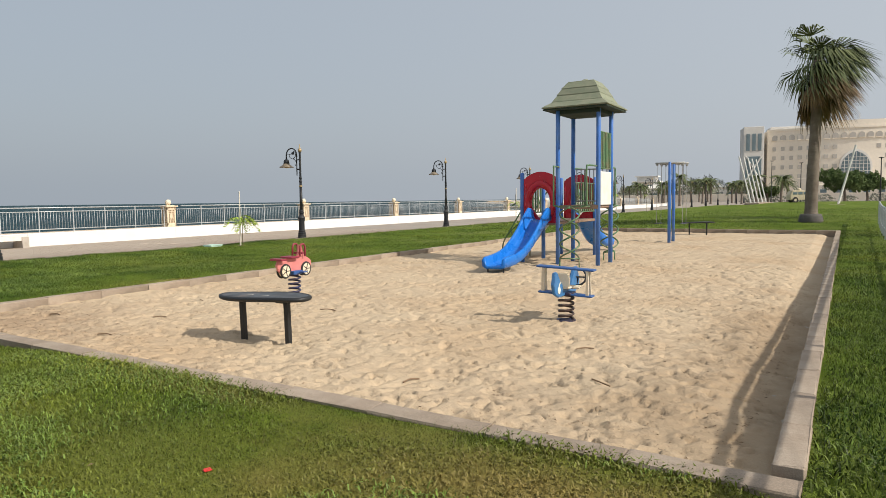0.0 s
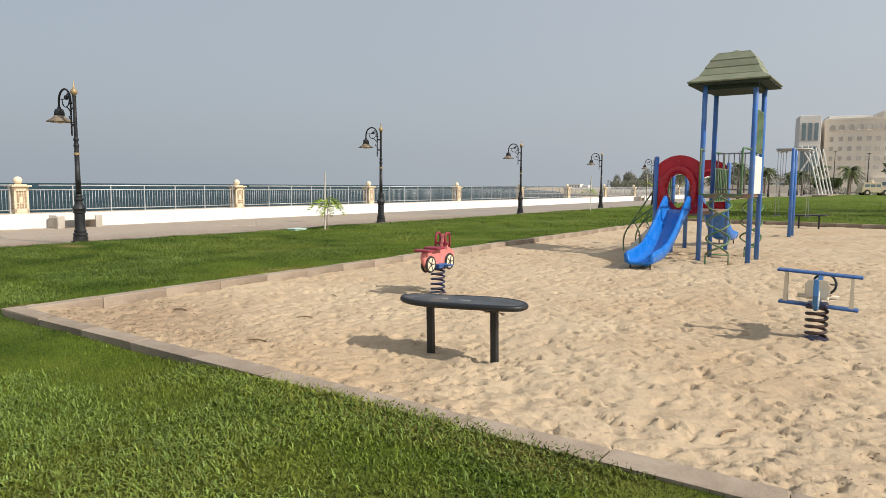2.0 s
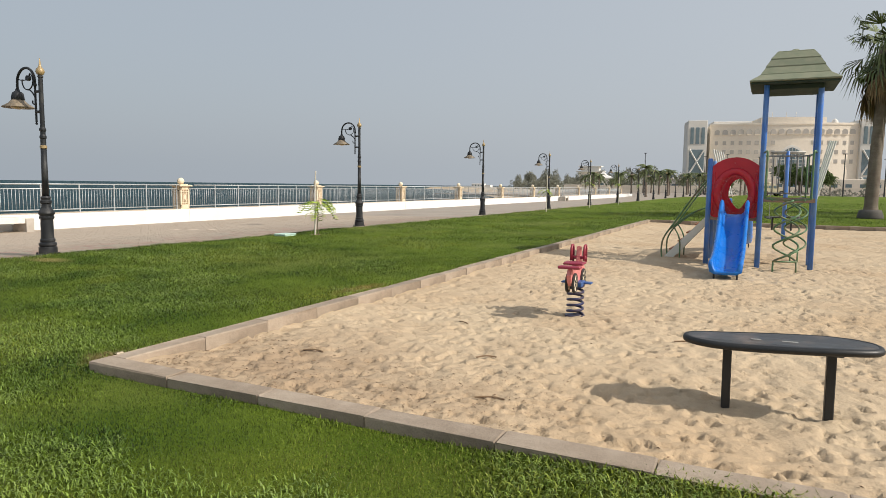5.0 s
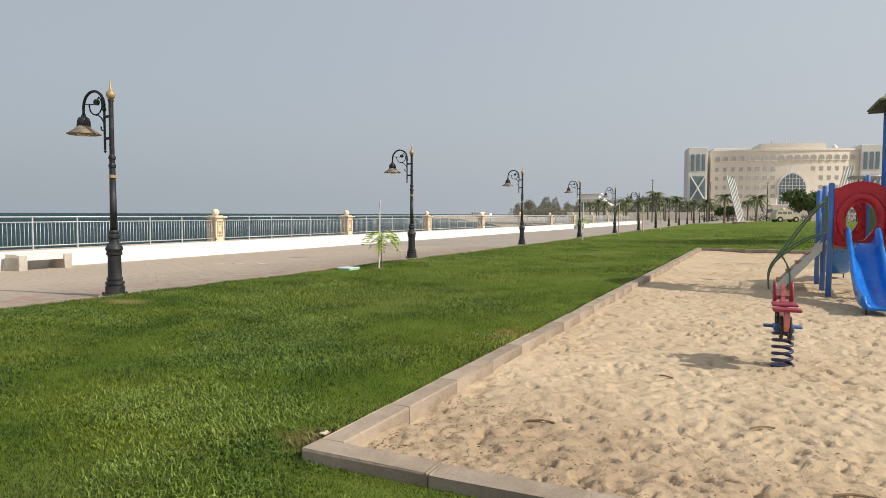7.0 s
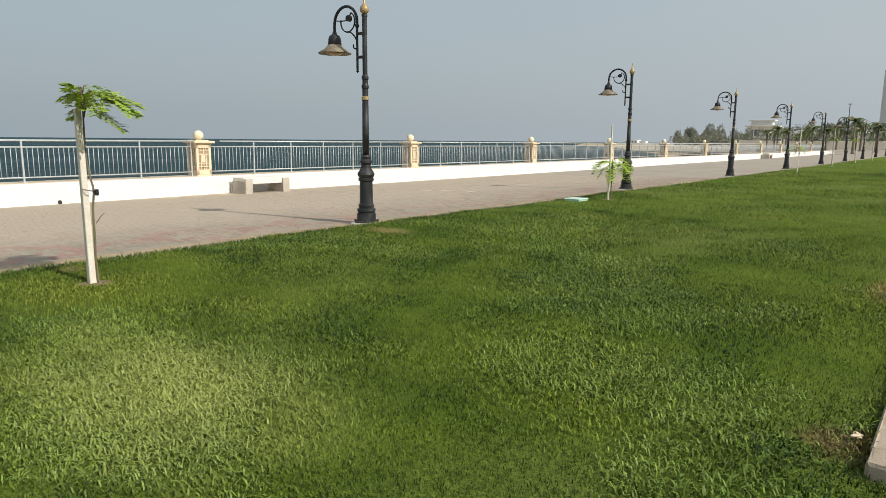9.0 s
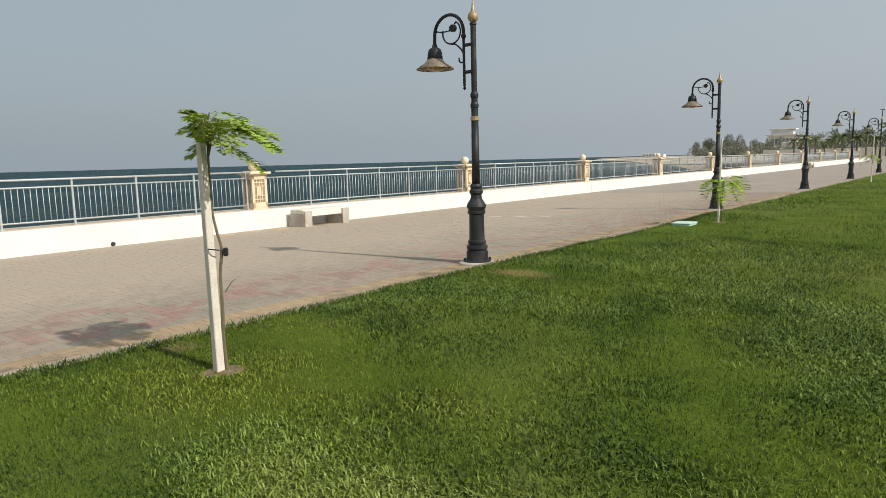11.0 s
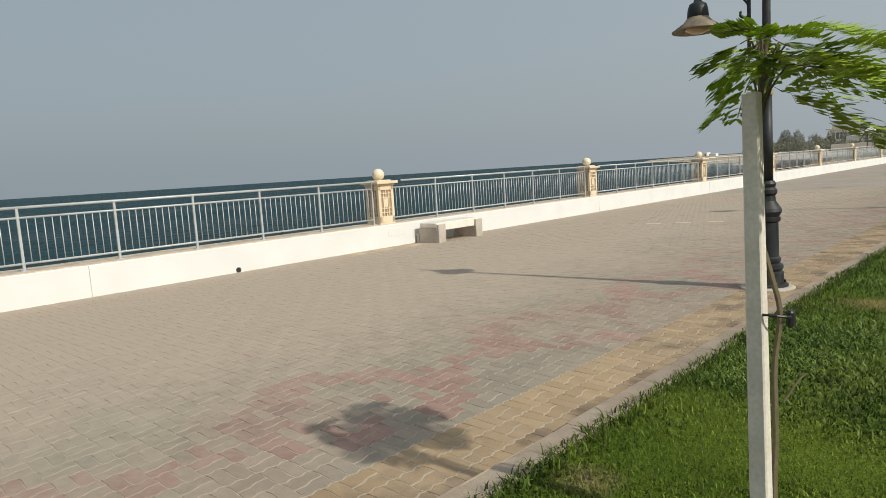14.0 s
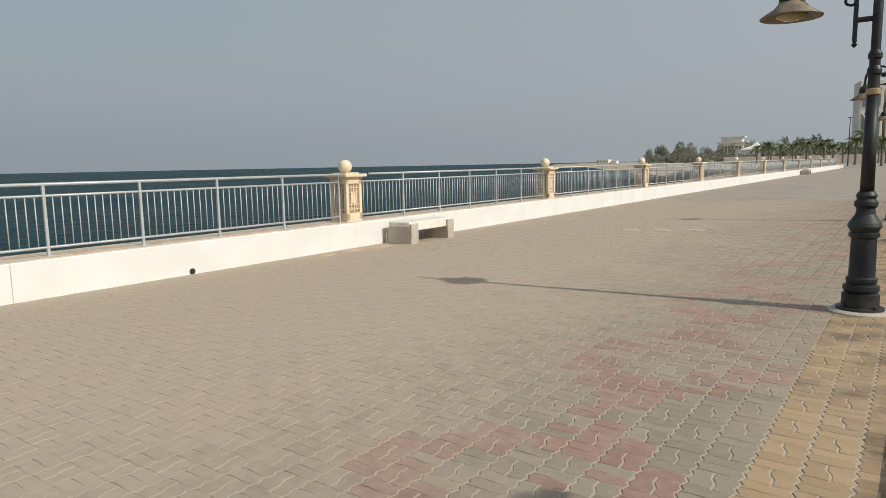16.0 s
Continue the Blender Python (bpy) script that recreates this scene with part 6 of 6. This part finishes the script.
for cx_, cy_, wide in ((-12.9, 3.1, 0.8), (-15.5, 4.5, 0.9), (-17.0, 5.5, 1.0)):
    clump -= 1.2 * np.clip(1.5 - np.hypot((x - cx_) / wide, (y - cy_) / (0.8 * wide)), 0, 1)
clump -= 0.6 * np.clip((x + 3.5) / 2, 0, 1)
ok = (clump > 0.22 + 0.38 * r.random(340000)) & ~in_pit
x, y = x[ok], y[ok]
n = len(x)
h, w, a = r.uniform(0.024, 0.042, n), r.uniform(0.0025, 0.0045, n), r.uniform(0, 2 * np.pi, n)
lean = h * r.uniform(0.5, 1.8, n)
P = np.stack([x, y, lawn_z(x, y) + 0.004], 1)
W = np.stack([-np.sin(a) * w, np.cos(a) * w, 0 * w], 1)
mid, tip = P + np.stack([np.cos(a) * lean * 0.4, np.sin(a) * lean * 0.4, h * 0.7], 1), P + np.stack([np.cos(a) * lean, np.sin(a) * lean, h * r.uniform(0.5, 0.85, n)], 1)
V = np.stack([P - W, P + W, mid + W, mid - W, tip], 1).reshape(-1, 3)
tagged(part("coarse_grass", fast_mesh("coarse_grass", V, (5 * np.arange(n)[:, None] + np.array([0, 1, 2, 3, 3, 2, 4])).ravel(), np.tile([4, 3], n)), M_coarse), "loose clumps of broad light green grass blades", "grass", kind="stuff")

# ---- paving of the promenade: interlocking wavy blocks ----
PAVE = dict(rough=0.88, s2=110, bump=0.45, dist=0.003, spec=0.2, grain=0.16, island=0.09)
M_pave_grey = mat("grey_paving_block", (0.265, 0.238, 0.19), (0.31, 0.25, 0.2), s=0.9, c3=(0.305, 0.24, 0.192), s3=0.6, **PAVE)
M_pave_red = mat("faded_red_block", (0.31, 0.19, 0.16), (0.275, 0.2, 0.168), s=0.8, **PAVE)
M_pave_yellow = mat("yellow_ochre_block", (0.4, 0.295, 0.185), (0.31, 0.225, 0.14), s=2.6, c3=(0.17, 0.125, 0.085), s3=3.0, **PAVE)
M_joint = mat("sandy_joint", (0.47, 0.41, 0.325), (0.4, 0.345, 0.27), 0.95, s=3, s2=120, bump=0.4, dist=0.003, grain=0.2, spec=0.1)
M_pave = mat("far_block_paving", (0.35, 0.31, 0.26), (0.31, 0.275, 0.235), 0.88, s=0.5, s2=9, bump=0.5, dist=0.012, spec=0.2, grain=0.12, c3=(0.36, 0.29, 0.245), s3=0.8)
for m_, most in ((M_pave_grey, 0.85), (M_pave_red, 0.85), (M_pave_yellow, 0.4), (M_joint, 0.6)):
    blown_sand(m_, most)
Y_NEAR, Y_END = -4.0, 31.0


def fall(bm):
    for v in bm.verts:
        v.co.z += pave_z(v.co.x)
    return bm


bm = bx(WALL_X - 0.2, -19.0, Y_END, 134, -0.2, -0.002)
bx(WALL_X - 0.2, -19.0, -40, Y_NEAR, -0.2, -0.002, 0, bm)
fall(bm)
bx(WALL_X - 40, 40, 126, 230, -0.25, -0.03, 0, bm)
pavement = structure(part("pavement", bm, M_pave), "dusty block-paved seaside promenade in grey, red and yellow", "pavement")
part("joint_sand", fall(bx(WALL_X - 0.2, -19.0, Y_NEAR, Y_END, -0.2, -0.0035)), M_joint, pavement, "pale sand in the joints")

PW, PH = 0.239, 0.1


def block_shape(u0, u1, tall, fine):
    """The wavy outline of one block, one or two rows tall, as rings of (x, y, z), from the foot of its sides to its face."""
    def side(u, v):
        if u == 0.5:
            return u * PW + 0.016 * np.interp(v / tall, [0, 0.36, 0.64, 1], [1, 1, -1, -1]), v * PH
        return u * PW + 0.012 * np.interp(v % 1.0, [0, 0.28, 0.72, 1], [0, 1, -1, 0]), v * PH

    def edge(u, v):
        return u * PW + (0.016 * (1 if v == 0 else -1) if u == 0.5 and tall == 2 else 0), v * PH + 0.006 * math.sin(2 * math.pi * u)

    us = [u0 + (u1 - u0) * i / 4 for i in range(5)] if u1 - u0 > 0.6 else [u0, (u0 + u1) / 2, u1]
    def rises(u):
        return [0, 0.36 * tall, 0.64 * tall] if u == 0.5 else [k + w for k in range(tall) for w in (0, 0.28, 0.72)]

    up = [side(u1, v) for v in rises(u1)]
    down = [side(u0, v) for v in rises(u0)[:0:-1]]
    out = np.array([edge(u, 0) for u in us[:-1]] + up + [edge(u, tall) for u in us[:0:-1]] + [side(u0, tall)] + down)
    c = np.array([(u0 + u1) / 2 * PW, PH * tall / 2])
    half = np.array([(u1 - u0) / 2 * PW, PH * tall / 2])
    rings = []
    for gx, gy, z in (((0.0058, 0.0016, -0.016), (0.0064, 0.002, -0.003), (0.0095, 0.0045, 0.0)) if fine else ((0.006, 0.0018, -0.012), (0.008, 0.003, 0.0))):
        q = c + (out - c) * (1 - np.array([gx, gy]) / half)
        rings.append(np.column_stack([q, np.full(len(q), z)]))
    return rings


def block_faces(rings):
    n, k = len(rings[0]), len(rings)
    L, S = [], []
    for i in range(k - 1):
        for j in range(n):
            L += [i * n + j, i * n + (j + 1) % n, (i + 1) * n + (j + 1) % n, (i + 1) * n + j]
            S.append(4)
    L += list(range((k - 1) * n, k * n))
    S.append(n)
    return np.concatenate(rings), np.array(L), S


BLOCK_KINDS = ((0, 1, 1), (0, 0.5, 2), (0.5, 1, 2))
SHAPES = {(f, k): block_faces(block_shape(*k, f)) for f in (True, False) for k in BLOCK_KINDS}
TONES = {"grey": M_pave_grey, "red": M_pave_red, "yellow": M_pave_yellow}
heap = {t: [[], [], [], 0] for t in TONES}
loose, rb = {}, random.Random(77)
runs = np.random.default_rng(5).uniform(0, 1, (7, 97))
for i in range(43):
    for j in range(int((Y_END - Y_NEAR) / PH)):
        k = (j + 2 * (i % 2)) % 4
        bx0, by0 = WALL_X + 0.012 + i * PW, Y_NEAR + j * PH
        for key in ((BLOCK_KINDS[0],) if k < 2 else BLOCK_KINDS[1:] if k == 2 else ()):
            x, y = bx0 + PW * (key[0] + key[1]) / 2, by0 + PH * key[2] / 2
            ring = abs(x + 20.7) / 1.05 + abs((y % 2.6) - 1.3) / 1.3
            if x > -19.74:
                tone = "yellow"
            elif 0.5 < ring < 1.02 and runs[(i // 3 + j) % 7, (j // 2) % 97] < 0.55 or rb.random() < 0.004:
                tone = "red"
            else:
                tone = "grey"
            fine = y < 12
            off = np.array([bx0, by0, pave_z(x) + rb.uniform(-0.0015, 0.0012)])
            V, L, S = SHAPES[fine, key]
            if -21.5 < x < -19.2 and 3.9 < y < 6.1:
                if (key, tone) not in loose:
                    me = fast_mesh("paving_block", V, L, S)
                    me.materials.append(TONES[tone])
                    loose[key, tone] = me
                part("paving_block", loose[key, tone], None, pavement).location = off
                continue
            h = heap[tone]
            h[0].append(V + off), h[1].append(L + h[3]), h[2].extend(S)
            h[3] += len(V)
for tone, (Vs, Ls, Ss, _) in heap.items():
    ob = part("paving_blocks", fast_mesh("paving_blocks", np.concatenate(Vs), np.concatenate(Ls), Ss), TONES[tone], pavement, tone + " interlocking paving blocks")
    ob["kind"] = "stuff"
